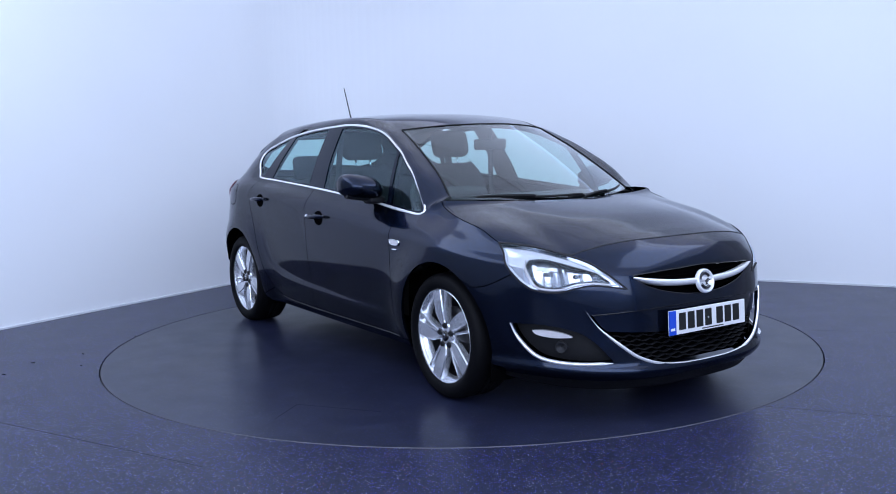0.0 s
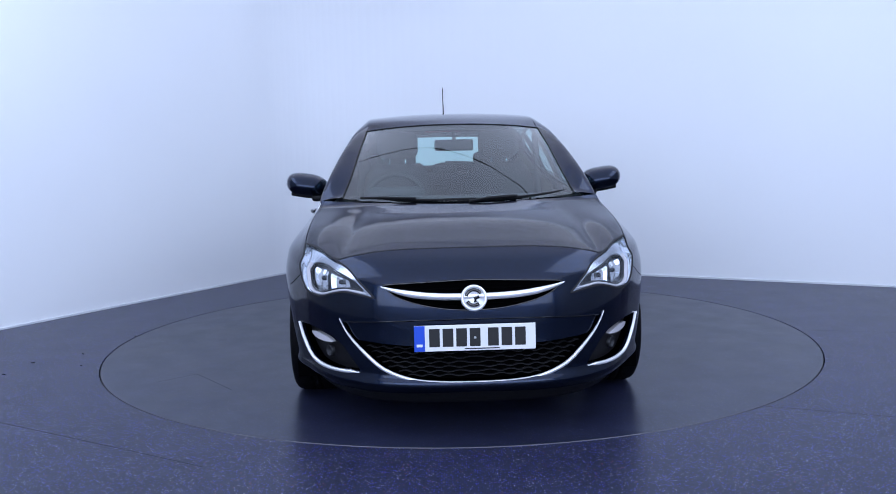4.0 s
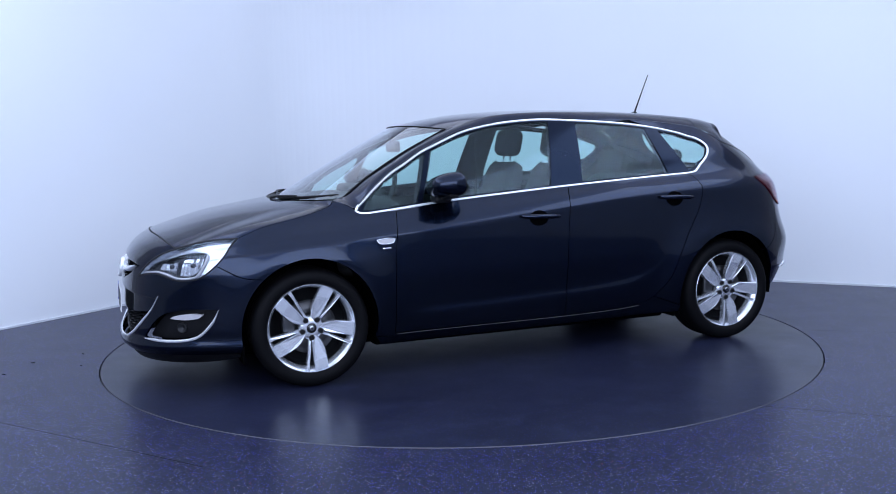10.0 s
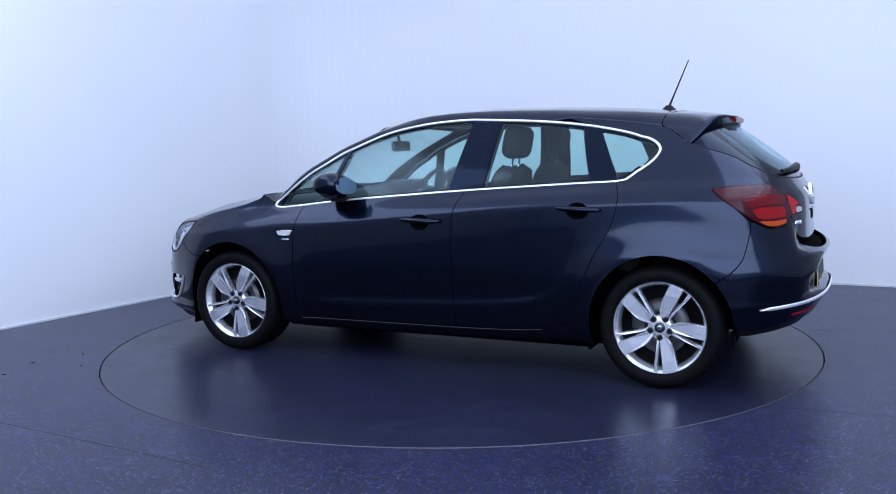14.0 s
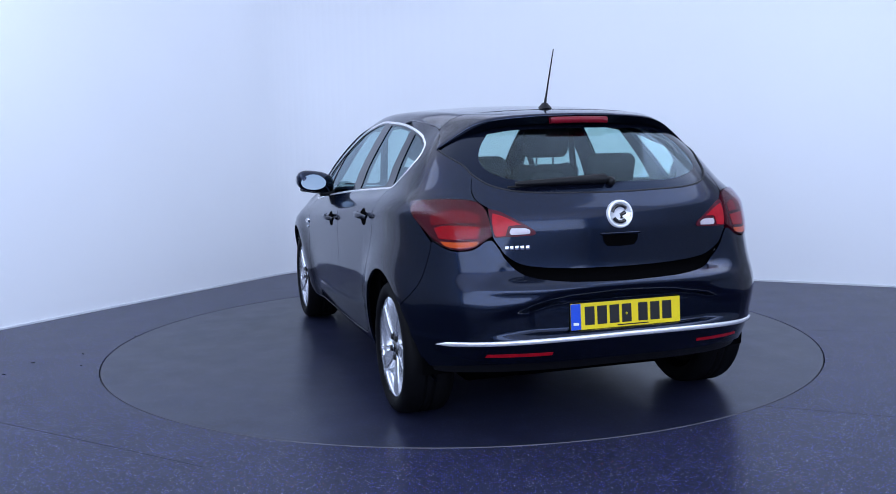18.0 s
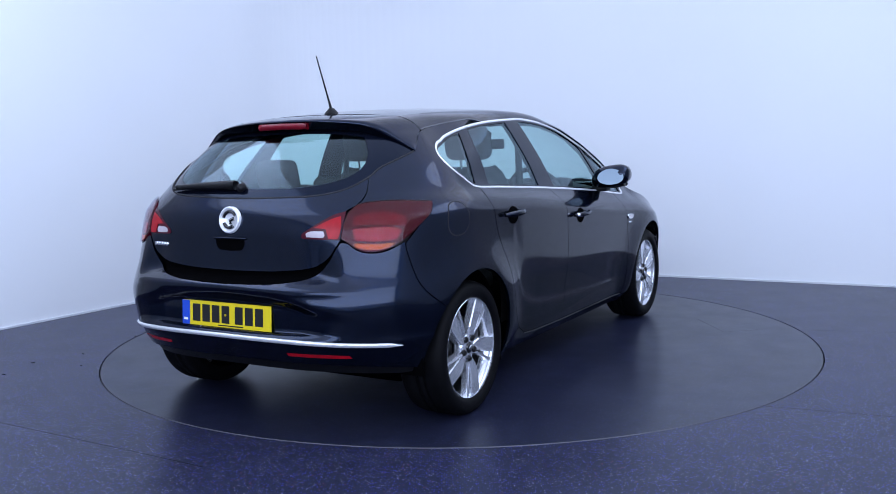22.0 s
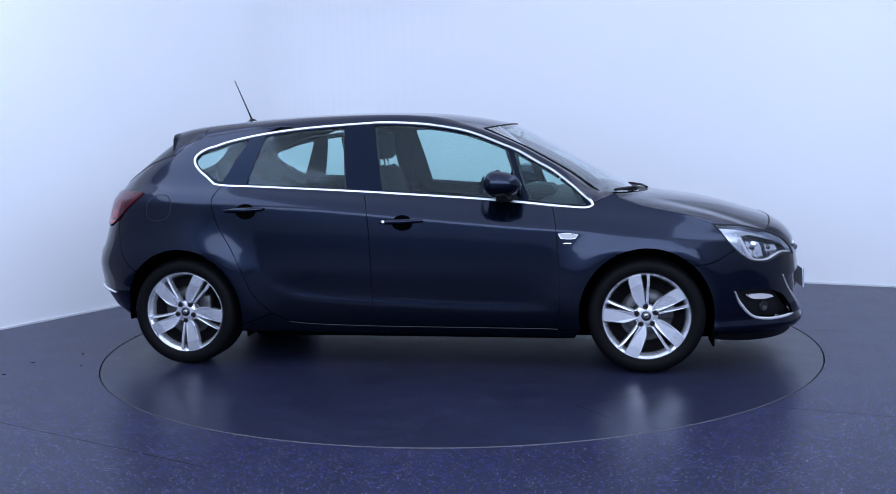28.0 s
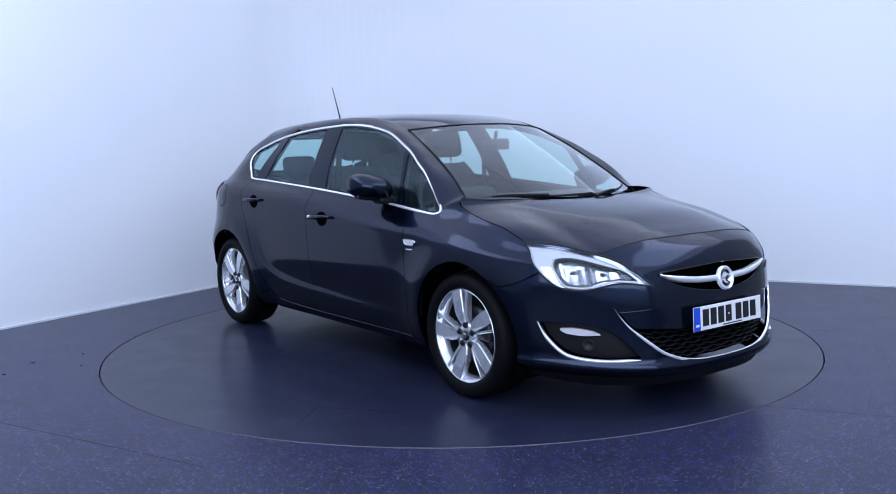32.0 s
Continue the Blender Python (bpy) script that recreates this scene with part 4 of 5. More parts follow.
# ------------------------------------------------------------------ wheels
def wheel_parts(x, side, turn, y_face):
    """One wheel: alloy rim with five broad split spokes, tyre, brake. side is +1 on the left."""
    R = .318

    def put(vf):
        v, f = vf
        v = np.array(v, float).reshape(-1, 3)
        if side < 0:                      # built with its face towards +y, then turned about
            v = v * (-1, -1, 1)
        return v + np.array([x, side * y_face, R]), f

    rim = [(.236, .010), (.243, .004), (.243, -.006), (.232, -.012), (.222, -.022), (.214, -.044), (.212, -.056)]
    wheel = part("wheel", put(lathe(rim, 64)), ALLOY, car, "silver five-spoke alloy wheel")
    tyre = [(.238, .006), (.246, .015), (.262, .022), (.288, .022), (.302, .014), (.3115, .002), (.3145, -.008), (.3175, -.022), (.318, -.06), (.318, -.075), (.313, -.076), (.313, -.082), (.318, -.083), (.318, -.115), (.313, -.116), (.313, -.122), (.318, -.123), (.3175, -.175), (.312, -.196), (.295, -.212), (.262, -.214), (.240, -.196)]
    part("tyre", put(lathe(tyre, 72)), RUBBER, wheel, "black tyre with sidewall and grooves")
    # barrel, brake disc and caliper seen between the spokes
    part("barrel", put(lathe([(.213, -.055), (.207, -.10), (.207, -.165), (.02, -.17)], 48)), ALLOYDARK, wheel)
    part("brake_disc", put(lathe([(.06, -.075), (.065, -.062), (.085, -.060), (.145, -.060), (.145, -.072), (.08, -.072)], 48)), STEEL, wheel, "grey steel brake disc")
    part("caliper", put(rounded_box(.07, .05, .12, .012, (.115 if side > 0 else -.115, -.055, .04))), STEEL, wheel)

    def plate(outline, y0, y1, hub_dip=.0):
        """Spoke piece from an outline in (r, s) with a bevelled front."""
        o = np.array(outline, float)[::-1] * (1, -1)
        c = o.mean(0)
        ins = c + (o - c) * .90
        dep = lambda p: .012 * np.clip((.13 - p[:, 0]) / .09, 0, 1)
        rings = [np.c_[o[:, 0], y0 * np.ones(len(o)), o[:, 1]], np.c_[o[:, 0], (y1 - .006) - dep(o), o[:, 1]], np.c_[ins[:, 0], y1 - dep(ins), ins[:, 1]]]
        n = len(o)
        v = np.vstack(rings)
        f = [(r * n + i, r * n + (i + 1) % n, (r + 1) * n + (i + 1) % n, (r + 1) * n + i) for r in range(2) for i in range(n)] + [tuple(2 * n + i for i in range(n))]
        return v, f

    def spin(vf, deg):
        v, f = vf
        c, s = math.cos(radians(deg)), math.sin(radians(deg))
        v = np.array(v)
        return np.c_[v[:, 0] * c - v[:, 2] * s, v[:, 1], v[:, 0] * s + v[:, 2] * c], f

    for k in range(5):
        d = turn + 72 * k
        broad = plate([(.030, .012), (.055, .030), (.085, .048), (.115, .056), (.17, .060), (.2335, .061), (.240, .022), (.2395, -.013), (.19, -.013), (.12, -.012), (.075, -.009), (.030, -.012)], -.035, .004)
        part("spoke", put(spin(broad, d)), ALLOY, wheel, smooth=False)
        thin = plate([(.060, -.010), (.09, -.015), (.14, -.025), (.19, -.038), (.2365, -.042), (.2335, -.062), (.19, -.054), (.135, -.040), (.09, -.030), (.060, -.024)], -.035, -.001)
        part("spoke_bar", put(spin(thin, d)), ALLOY, wheel, smooth=False)
        a = radians(d + 6)
        nut = lathe([(0, .005), (.011, .005), (.0145, -.001), (.0145, -.03)], 12)
        part("wheel_nut", put((nut[0] + (  .052 * math.cos(a), -.002,   .052 * math.sin(a)), nut[1])), BLACK, wheel, smooth=False)
        pocket = lathe([(.0165, -.006), (.0165, -.012), (.0, -.0125)], 14)
        part("nut_pocket", put((pocket[0] + (  .052 * math.cos(a), .0025,   .052 * math.sin(a)), pocket[1])), GLOSSBLACK, wheel)
    part("hub", put(lathe([(.0, -.006), (.03, -.006), (.046, -.008), (.062, -.012), (.066, -.03), (.066, -.05)], 32)), ALLOY, wheel)
    part("centre_cap", put(lathe([(0, .003), (.020, .002), (.0255, -.001), (.027, -.008)], 32)), GLOSSBLACK, wheel, "dark centre cap with a plain bright mark")
    part("cap_mark", put(lathe([(.008, .0045), (.012, .0048), (.012, .003)], 24)), CHROME, wheel)


def wheels_and_arches():
    for x, side, turn, yf in ((AXLE, -1, 80, .863), (-AXLE, -1, 121, .858), (AXLE, 1, 120, .863), (-AXLE, 1, 118, .858)):
        wheel_parts(x, side, turn, yf)
    for x in (AXLE, -AXLE):
        for m in (False, True):
            v, f = lathe([(ARCH_R + .012, .822), (ARCH_R + .015, .79), (ARCH_R + .015, .56), (.0, .555)], 40, "y", (radians(-9), radians(189)))
            v = v * (1, 1, 1.03) + (x, 0, ARCH_Z)
            part("arch_liner", (v, f), DARK, car, "black wheel-arch liner", mirror=m)
    for m in (False, True):
        part("mud_flap", rounded_box(.012, .16, .07, .004, (-.965, .75, .205)), DARK, car, mirror=m)
        part("mud_flap", rounded_box(.012, .20, .10, .004, (1.70, .74, .20)), DARK, car, mirror=m)
    # floor pan and sill boxes close the shell from below
    part("underbody", rounded_box(3.3, 1.08, .14, .03, (.20, 0, .205)), DARK, car, "black underbody")
    part("underbody_mid", rounded_box(1.92, 1.44, .07, .02, (0, 0, .190)), DARK, car)
    # added unseen trays that keep light off the floor under nose and tail
    part("shade_tray", rounded_box(.36, 1.10, .02, .006, (1.85, 0, .200)), DARK, car)
    part("shade_tray", rounded_box(.70, 1.16, .02, .006, (1.35, 0, .186)), DARK, car)
    part("shade_tray", rounded_box(.22, .96, .02, .006, (-1.78, 0, .315)), DARK, car)
    part("engine_tray", rounded_box(.55, 1.1, .35, .05, (1.80, 0, .36)), DARK, car)
    part("boot_tray", rounded_box(.34, .95, .26, .05, (-1.74, 0, .47)), DARK, car)


# ------------------------------------------------------------------ nose
def emblem(parent, centre, r, fwd, up):
    """Round chrome badge, drawn as a plain ring with a curved bar."""
    fwd, up = Vector(fwd).normalized(), Vector(up).normalized()
    side = up.cross(fwd)

    def at(vf):
        v, f = vf
        return np.array([tuple(Vector(centre) + side * p[0] + up * p[2] + fwd * p[1]) for p in v]), f
    ob = part("emblem", at(lathe([(0, .004), (r * .74, .004), (r * .78, .012), (r * .88, .016), (r * .97, .011), (r, -.004)], 40)), BADGE, parent, "round chrome badge with a plain curved mark")
    arc = [(r * .60 * math.cos(t), .006, r * .60 * math.sin(t)) for t in np.linspace(.6, 2.9, 14)]
    part("emblem_mark", at(tube(arc, r * .13, 6)), GLOSSBLACK, ob)
    arc = [(r * .56 * math.cos(t), .006, r * .56 * math.sin(t)) for t in np.linspace(3.6, 5.4, 14)]
    part("emblem_mark", at(tube(arc, r * .15, 6)), GLOSSBLACK, ob)
    part("emblem_mark", at(tube([(r * .38, .006, r * .1), (r * .05, .006, -.05 * r), (r * .1, .006, -.3 * r)], r * .15, 6)), GLOSSBLACK, ob)
    return ob


def number_plate(parent, centre, fwd, up, ground, label):
    """Flat plate with a blue band and plain bars for its characters."""
    fwd, up = Vector(fwd).normalized(), Vector(up).normalized()
    side = up.cross(fwd)                   # to the reader's right

    def at(vf):
        v, f = vf
        return np.array([tuple(Vector(centre) + side * p[0] + up * p[2] + fwd * p[1]) for p in v]), f
    ob = part("number_plate", at(rounded_box(.525, .006, .113, .002)), ground, parent, label, smooth=False)
    part("plate_band", at(rounded_box(.046, .004, .111, .001, (-.2395, .003, 0), 1)), PLATEBLUE, ob, smooth=False)
    part("band_mark", at(rounded_box(.026, .002, .012, .001, (-.2395, .0055, -.030), 1)), PLATEWHITE, ob, smooth=False)
    x = -.198
    for k in range(7):
        w = .046
        part("character_bar", at(rounded_box(w, .002, .079, .003, (x + w / 2, .0038, .002), 1)), PLATEBLACK, ob, smooth=False)
        x += w + .0125 + (.020 if k == 3 else 0)
    part("maker_line", at(rounded_box(.15, .0015, .005, .0005, (.03, .0036, -.0475), 1)), PLATEBLACK, ob, smooth=False)
    for sx in (-.14, .20):
        part("screw_cap", at(lathe([(0, .0055), (.006, .005), (.007, .002)], 10)), ground, ob)
    return ob


def nose():
    # upper grille: dark cavity with slats, a bright winged bar and the badge
    inner = panel(TOP_GRILLE, cell=.014, off=-.055, rim=0, gap=-.006)
    grille = part("upper_grille", inner, DARK, car, "black upper grille with a chrome winged bar")
    part("grille_collar", strip(TOP_GRILLE[:-1], .006, .002, -.003, closed=True), GLOSSBLACK, grille)
    for z in (.655, .632, .610, .588):
        w = np.interp(z, [.56, .59, .63, .668], [.08, .24, .34, .39]) * .97
        p = np.c_[np.linspace(-w, w, 40), np.full(40, z)]
        part("grille_slat", strip(p, .006, .010, -.042), DARK, grille)
    a = np.linspace(-.395, .395, 61)
    z = .617 + .042 * np.abs(a / .395) ** 2.4
    wd = .030 * np.clip(1.25 - np.abs(a / .395) ** 3, .25, 1)
    c, n = on_body(a, z, .004), normals(a, z)
    up = np.array([0, 0, 1.0])
    v = np.stack([c + up * (wd * k)[:, None] + n * h for k, h in ((-.5, -.03), (-.5, .004), (-.2, .012), (.3, .010), (.5, .002), (.5, -.03))], 1)
    part("chrome_bar", (v.reshape(-1, 3), [tuple(reversed(q)) for q in grid_faces(61, 6)]), SATIN, grille, "bright chrome bar across the grille")
    emblem(grille, (2.252, 0, .612), .058, (1, 0, .22), (-.22, 0, 1))
    # lower grille: recessed body-coloured shelf for the plate, black honeycomb below it, chrome along the foot
    low = part("lower_grille", panel(LOW_GRILLE, cell=.016, off=-.07, rim=0, gap=-.006), DARK, car, "black honeycomb lower grille")
    half = smooth_path([(0, .519), (.256, .514), (.640, .494)], [(.640, .494), (.60, .445), (.565, .420)], [(.565, .420), (.30, .405), (0, .400)])
    part("plate_shelf", panel(both(half), cell=.014, off=-.014, rim=.03), PAINT, low, "body-coloured shelf behind the plate")
    part("grille_edge", strip(smooth_path([(-.645, .497), (-.256, .517), (0, .522), (.256, .517), (.645, .497)]), .006, .003, -.004), GLOSSBLACK, low)
    for r, z in enumerate((.393, .372, .351, .330, .309, .288, .270)):
        w = np.interp(z, [.25, .262, .306, .358, .42], [.10, .264, .395, .488, .575]) * .985
        k = int(w * 2 / .012)
        a = np.linspace(-w, w, max(k, 8))
        wave = z +   .0045 * np.cos(a * 2 * np.pi / .085 + (r % 2) * np.pi)
        part("mesh_bar", strip(np.c_[a, wave], .0055, .014, -.048), BLACK, low)
    foot = smooth_path([(.668, .512), (.650, .485), (.597, .428), (.488, .351), (.395, .299), (.264, .261), (.132, .247), (0, .243)])
    foot = np.vstack([foot, (foot * (-1, 1))[::-1][1:]])
    part("lower_chrome", strip(foot, .015, .006, .001, taper=.14), SATIN, low, "bright chrome strip under the lower grille")
    number_plate(car, (2.274, 0, .444), (1, 0, .05), (-.05, 0, 1), PLATEWHITE, "white front number plate with plain bars for characters")
    # fog lamps in their recesses
    for m in (False, True):
        fog = part("fog_recess", panel(FOG, cell=.014, off=-.045, rim=0, gap=-.006), BLACK, car, "black fog lamp recess with a chrome edge", mirror=m)
        sub = lambda n, vf, mt, l="": part(n, vf, mt, fog, l, mirror=m)
        sub("fog_chrome", strip(smooth_path([(1.078, .450), (1.046, .375), (.985, .310), (.90, .284), (.744, .275), (.552, .281)]), .015, .009, .003, taper=.12), SATIN, "bright chrome blade")
        drl = smooth_path([(.745, .392), (.80, .412), (.90, .424), (.985, .420)], [(.985, .420), (.955, .396), (.86, .386), (.745, .392)])
        sub("day_lamp", panel(drl, cell=.008, off=-.012, rim=.02), WHITELENS, "clear daytime running lamp")
        p = on_body(.84, .342, -.034)
        n = normals(np.array([.86]), np.array([.345]))[0]
        cup = lathe([(0, -.012), (.014, -.008), (.022, .004), (.025, .007), (.028, .003), (.028, -.02)], 24, "x")
        rot = Vector((1, 0, 0)).rotation_difference(Vector(n)).to_matrix()
        sub("fog_lamp", (np.array([tuple(rot @ Vector(q)) for q in cup[0]]) + p, cup[1]), ALLOYDARK, "small round fog lamp")


def headlamps():
    loop = smooth_path(LAMP_TOP, LAMP_LOW)
    for m in (False, True):
        base = part("headlamp", panel(loop, cell=.012, off=-.075, rim=-.07, gap=.004), REFLECTOR, car, "clear headlamp with twin reflectors and a light strip", mirror=m)
        sub = lambda n, vf, mt, l="", **k: part(n, vf, mt, base, l, mirror=m, **k)
        sub("lens", panel(loop, cell=.012, off=-.001, rim=.02, gap=.002), LENS, "clear polycarbonate lens")
        # dark housing round the two bowls
        dark = smooth_path([(.515, .642), (.60, .692), (.72, .722), (.86, .745), (.955, .742)], [(.955, .742), (.97, .69), (.94, .64), (.87, .618), (.79, .622), (.70, .643), (.60, .648), (.515, .642)])
        bays = [smooth_path([(.795, .630), (.87, .625), (.925, .645)], [(.925, .645), (.945, .69), (.935, .732)], [(.935, .732), (.86, .733), (.80, .722)], [(.80, .722), (.795, .630)]),
                smooth_path([(.610, .655), (.70, .650), (.765, .637)], [(.765, .637), (.768, .716)], [(.768, .716), (.69, .703), (.625, .684)], [(.625, .684), (.610, .655)])]
        sub("housing", panel(dark, bays, cell=.007, off=-.032, rim=.03), HOUSING, "grey lamp housing")
        for bay in bays:
            mid = bay.mean(0)
            flute = lambda a, z, mid=mid: -.016 * np.clip(1 - ((a - mid[0]) / .07) ** 2, 0, 1) + .0022 * np.sin((a - mid[0]) * 2 * np.pi / .055) + .004 * (z - mid[1]) / .05
            sub("bowl", panel(bay, cell=.004, off=-.036, rim=0, gap=-.002, shape=flute), REFLECTOR, "chrome faceted lamp reflector")
            cap = lathe([(0, .010), (.009, .008), (.011, -.002), (.011, -.02)], 16, "x")
            sub("bulb_cap", (cap[0] + on_body(mid[0], mid[1], -.046), cap[1]), HOUSING)
        rim_in = np.array([.735, .685]) + (dark - np.array([.735, .685])) * (1.02, 1.04)
        sub("reflector_band", panel(loop, [rim_in], cell=.008, off=-.022, rim=.02, gap=.003), BAND, "pale silver reflector band round the lamp bowls")
        sub("bezel", strip(dark[:-1], .007, .004, -.022, closed=True), GLOSSBLACK)
        line = smooth_path([(.485, .629), (.56, .636), (.63, .640), (.71, .629), (.80, .610), (.87, .609), (.93, .622), (.962, .665), (.975, .705), (.968, .742)])
        sub("light_strip", strip(line, .010, .012, -.016, taper=.06), WHITELENS, "white light guide strip")
        sub("lamp_edge", strip(loop[:-1], .008, .0015, .0005, closed=True), SEAM)


# ------------------------------------------------------------------ tail
def tail():
    for m in (False, True):
        out = smooth_path(*TAIL_OUT)
        lamp_ob = part("tail_lamp", panel(out, cell=.010, off=.003, rim=.03), REDDARK, car, "red tail lamp with an amber lower cell", mirror=m)
        sub = lambda n, vf, mt, l="": part(n, vf, mt, lamp_ob, l, mirror=m)
        sub("stop_cell", panel(smooth_path([(4.612, .918), (4.68, .930), (4.78, .930), (4.872, .925)], [(4.872, .925), (4.866, .90), (4.854, .874)], [(4.854, .874), (4.74, .868), (4.640, .872)], [(4.640, .872), (4.622, .90), (4.612, .918)]), cell=.008, off=.0055, rim=.006), RED, "bright red stop lamp cell")
        sub("upper_cell", panel(smooth_path([(4.60, .975), (4.70, .992), (4.80, .990), (4.872, .974)], [(4.872, .974), (4.874, .936)], [(4.874, .936), (4.76, .938), (4.60, .926)], [(4.60, .926), (4.585, .95), (4.60, .975)]), cell=.008, off=.0050, rim=.004), REDMID)
        sub("turn_cell", panel(smooth_path([(4.640, .864), (4.74, .861), (4.858, .866)], [(4.858, .866), (4.845, .845), (4.76, .833), (4.68, .840), (4.640, .864)]), cell=.007, off=.0055, rim=.006), AMBER, "amber indicator cell")
        sub("lamp_cover", panel(out, cell=.010, off=.0095, rim=.006), REDLENS, "glossy red-tinted lamp cover")
        inner = part("tail_lamp_inner", panel(smooth_path(*TAIL_IN), cell=.009, off=.003, rim=.03), REDDARK, car, "red inner tail lamp on the tailgate", mirror=m)
        sub2 = lambda n, vf, mt, l="": part(n, vf, mt, inner, l, mirror=m)
        sub2("red_cell", panel(smooth_path([(4.930, .980), (4.985, .966), (5.070, .928)], [(5.070, .928), (5.005, .924)], [(5.005, .924), (4.992, .884)], [(4.992, .884), (4.942, .884), (4.928, .93), (4.930, .980)]), cell=.007, off=.0055, rim=.006), RED)
        sub2("reverse_cell", panel(smooth_path([(5.015, .918), (5.08, .917), (5.104, .904), (5.100, .889)], [(5.100, .889), (5.015, .887), (5.006, .90), (5.015, .918)]), cell=.006, off=.0055, rim=.006), REVERSE, "pale reversing lamp cell")
        part("reflector", panel(smooth_path([(4.86, .372), (5.02, .376), (5.20, .380)], [(5.20, .380), (5.205, .398)], [(5.205, .398), (5.02, .395), (4.87, .390)], [(4.87, .390), (4.86, .372)]), cell=.008, off=.002, rim=.008), RED, car, "red bumper reflector", mirror=m)
    line = smooth_path([(4.56, .424), (4.70, .432), (4.893, .441), (5.187, .453), (A3, .457)])
    line = np.vstack([line, np.c_[2 * A3 - line[::-1][1:, 0], line[::-1][1:, 1]]])
    part("bumper_chrome", strip(line, .020, .008, .005, taper=.04), SATIN, car, "bright chrome strip across the rear bumper")
    number_plate(car, (-2.050, 0, .535), (-1, 0, .06), (.06, 0, 1), PLATEYELLOW, "yellow rear number plate with plain bars for characters")
    pl = [(-2.058, y, .474) for y in np.linspace(-.17, .17, 9)]
    part("plate_lip", tube(pl, .003, 6), CHROME, car, "thin bright strip below the plate")
    emblem(GATE, (-1.990, 0, .958), .062, (-1, 0, .12), (.12, 0, 1))
    # grip recess under the badge, its shade drawn as a flat black patch
    half = smooth_path([(A3, .874), (5.379, .872)], [(5.379, .872), (5.381, .845), (5.392, .822)], [(5.392, .822), (A3, .818)])
    grip = part("grip_shade", panel(both(half, A3), cell=.008, off=.0015, rim=.004), DARK, GATE, "flat black patch for the shade in the grip recess")
    part("grip_lip", strip(np.c_[np.linspace(5.375, 2 * A3 - 5.375, 20), np.full(20, .877)], .010, .008, .002), PAINT, grip)
    # bright model lettering, as plain bars
    x = 4.99
    for k in range(5):
        part("letter_bar", strip(np.c_[np.linspace(x, x + .017, 4), np.full(4, .833)], .020, .003, .001), CHROME, GATE, "chrome model lettering as a plain bar")
        x += .024
    # rear wiper
    a = np.linspace(A3 - .01, 5.02, 14)
    z = np.linspace(1.098, 1.086, 14)
    arm = part("rear_wiper", tube(on_body(a, z, .018), np.linspace(.022, .010, 14), 8), BLACK, car, "black rear wiper lying on the glass")
    part("wiper_blade", tube(on_body(np.linspace(5.20, 4.98, 10), np.linspace(1.090, 1.079, 10), .009), .006, 6), BLACK, arm)
    piv = lathe([(0, .030), (.014, .028), (.020, .018), (.022, -.005)], 16, "x")
    c = on_body(A3, 1.098, 0.0)
    part("wiper_hub", (piv[0] * (-1, 1, 1) + c, [tuple(reversed(q)) for q in piv[1]]), BLACK, arm)
    # washer nozzle on the spoiler and aerial on the roof
    base = lathe([(0, .030), (.012, .028), (.020, .018), (.030, .006), (.034, 0)], 20, "z")
    ant = part("aerial", (base[0] * (1.35, 1, 1) + (-1.205, 0, float(lerp(-1.205, ROOF_MID)) - .002), base[1]), BLACK, car, "black roof aerial with a thin raked mast")
    part("mast", tube([(-1.208, 0, 1.465), (-1.235, 0, 1.53), (-1.318, 0, 1.728)], [.0075, .0045, .0028], 8), BLACK, ant)


# ------------------------------------------------------------------ side fittings
def mirrors():
    for m in (False, True):
        n, k = 22, 18
        v = []
        for i in range(n):
            s = i / (n - 1)
            y = .778 + .238 * s
            w = math.sqrt(max(1 - ((s - .42) / .60) ** 4, .0)) if s > .42 else math.sqrt(max(1 - ((.42 - s) / .48) ** 2.4, 0))
            hx, hz = .108 * w + .004, .070 * w + .003
            for j in range(k):
                t = 2 * np.pi * j / k
                cx, cz = math.cos(t), math.sin(t)
                px = abs(cx) ** .95 * math.copysign(1, cx) * hx * (1.25 if cx > 0 else .55)
                v.append((.530 + px + .01 * (1 - s), y, 1.043 + .014 * s - .02 * (1 - s) + abs(cz) ** .9 * math.copysign(1, cz) * hz * (1.08 if cz > 0 else .86)))
        f = [(i * k + j, i * k + (j + 1) % k, (i + 1) * k + (j + 1) % k, (i + 1) * k + j) for i in range(n - 1) for j in range(k)] + [tuple(reversed(range(k))), tuple((n - 1) * k + j for j in range(k))]
        mir = part("door_mirror", (v, f), PAINT, car, "body-coloured door mirror on a black foot", mirror=m)
        part("mirror_foot", rounded_box(.10, .10, .045, .018, (.575, .815, .972), 3), BLACK, mir, mirror=m)
        part("mirror_under", tube(smooth_path([(.575, .825, .978), (.57, .90, .985), (.56, .985, 1.0)]), [.03] * len(smooth_path([(.575, .825, .978), (.57, .90, .985), (.56, .985, 1.0)])), 10, flat=.5), BLACK, mir, mirror=m)
        o = [(0, .0 + .078 * math.cos(t) * (1 - .12 * math.sin(t)), .050 * math.sin(t)) for t in np.linspace(0, 2 * np.pi, 30, endpoint=False)]
        k_, h_ = math.sin(radians(16)), math.sin(radians(12))
        g = np.array([(q[1] * k_ + q[2] * h_, q[1], q[2]) for q in o]) + (.460, .918, 1.048)
        part("mirror_glass", (g, [tuple(range(30))]), MIRROR, mir, "mirror glass", mirror=m, smooth=False)


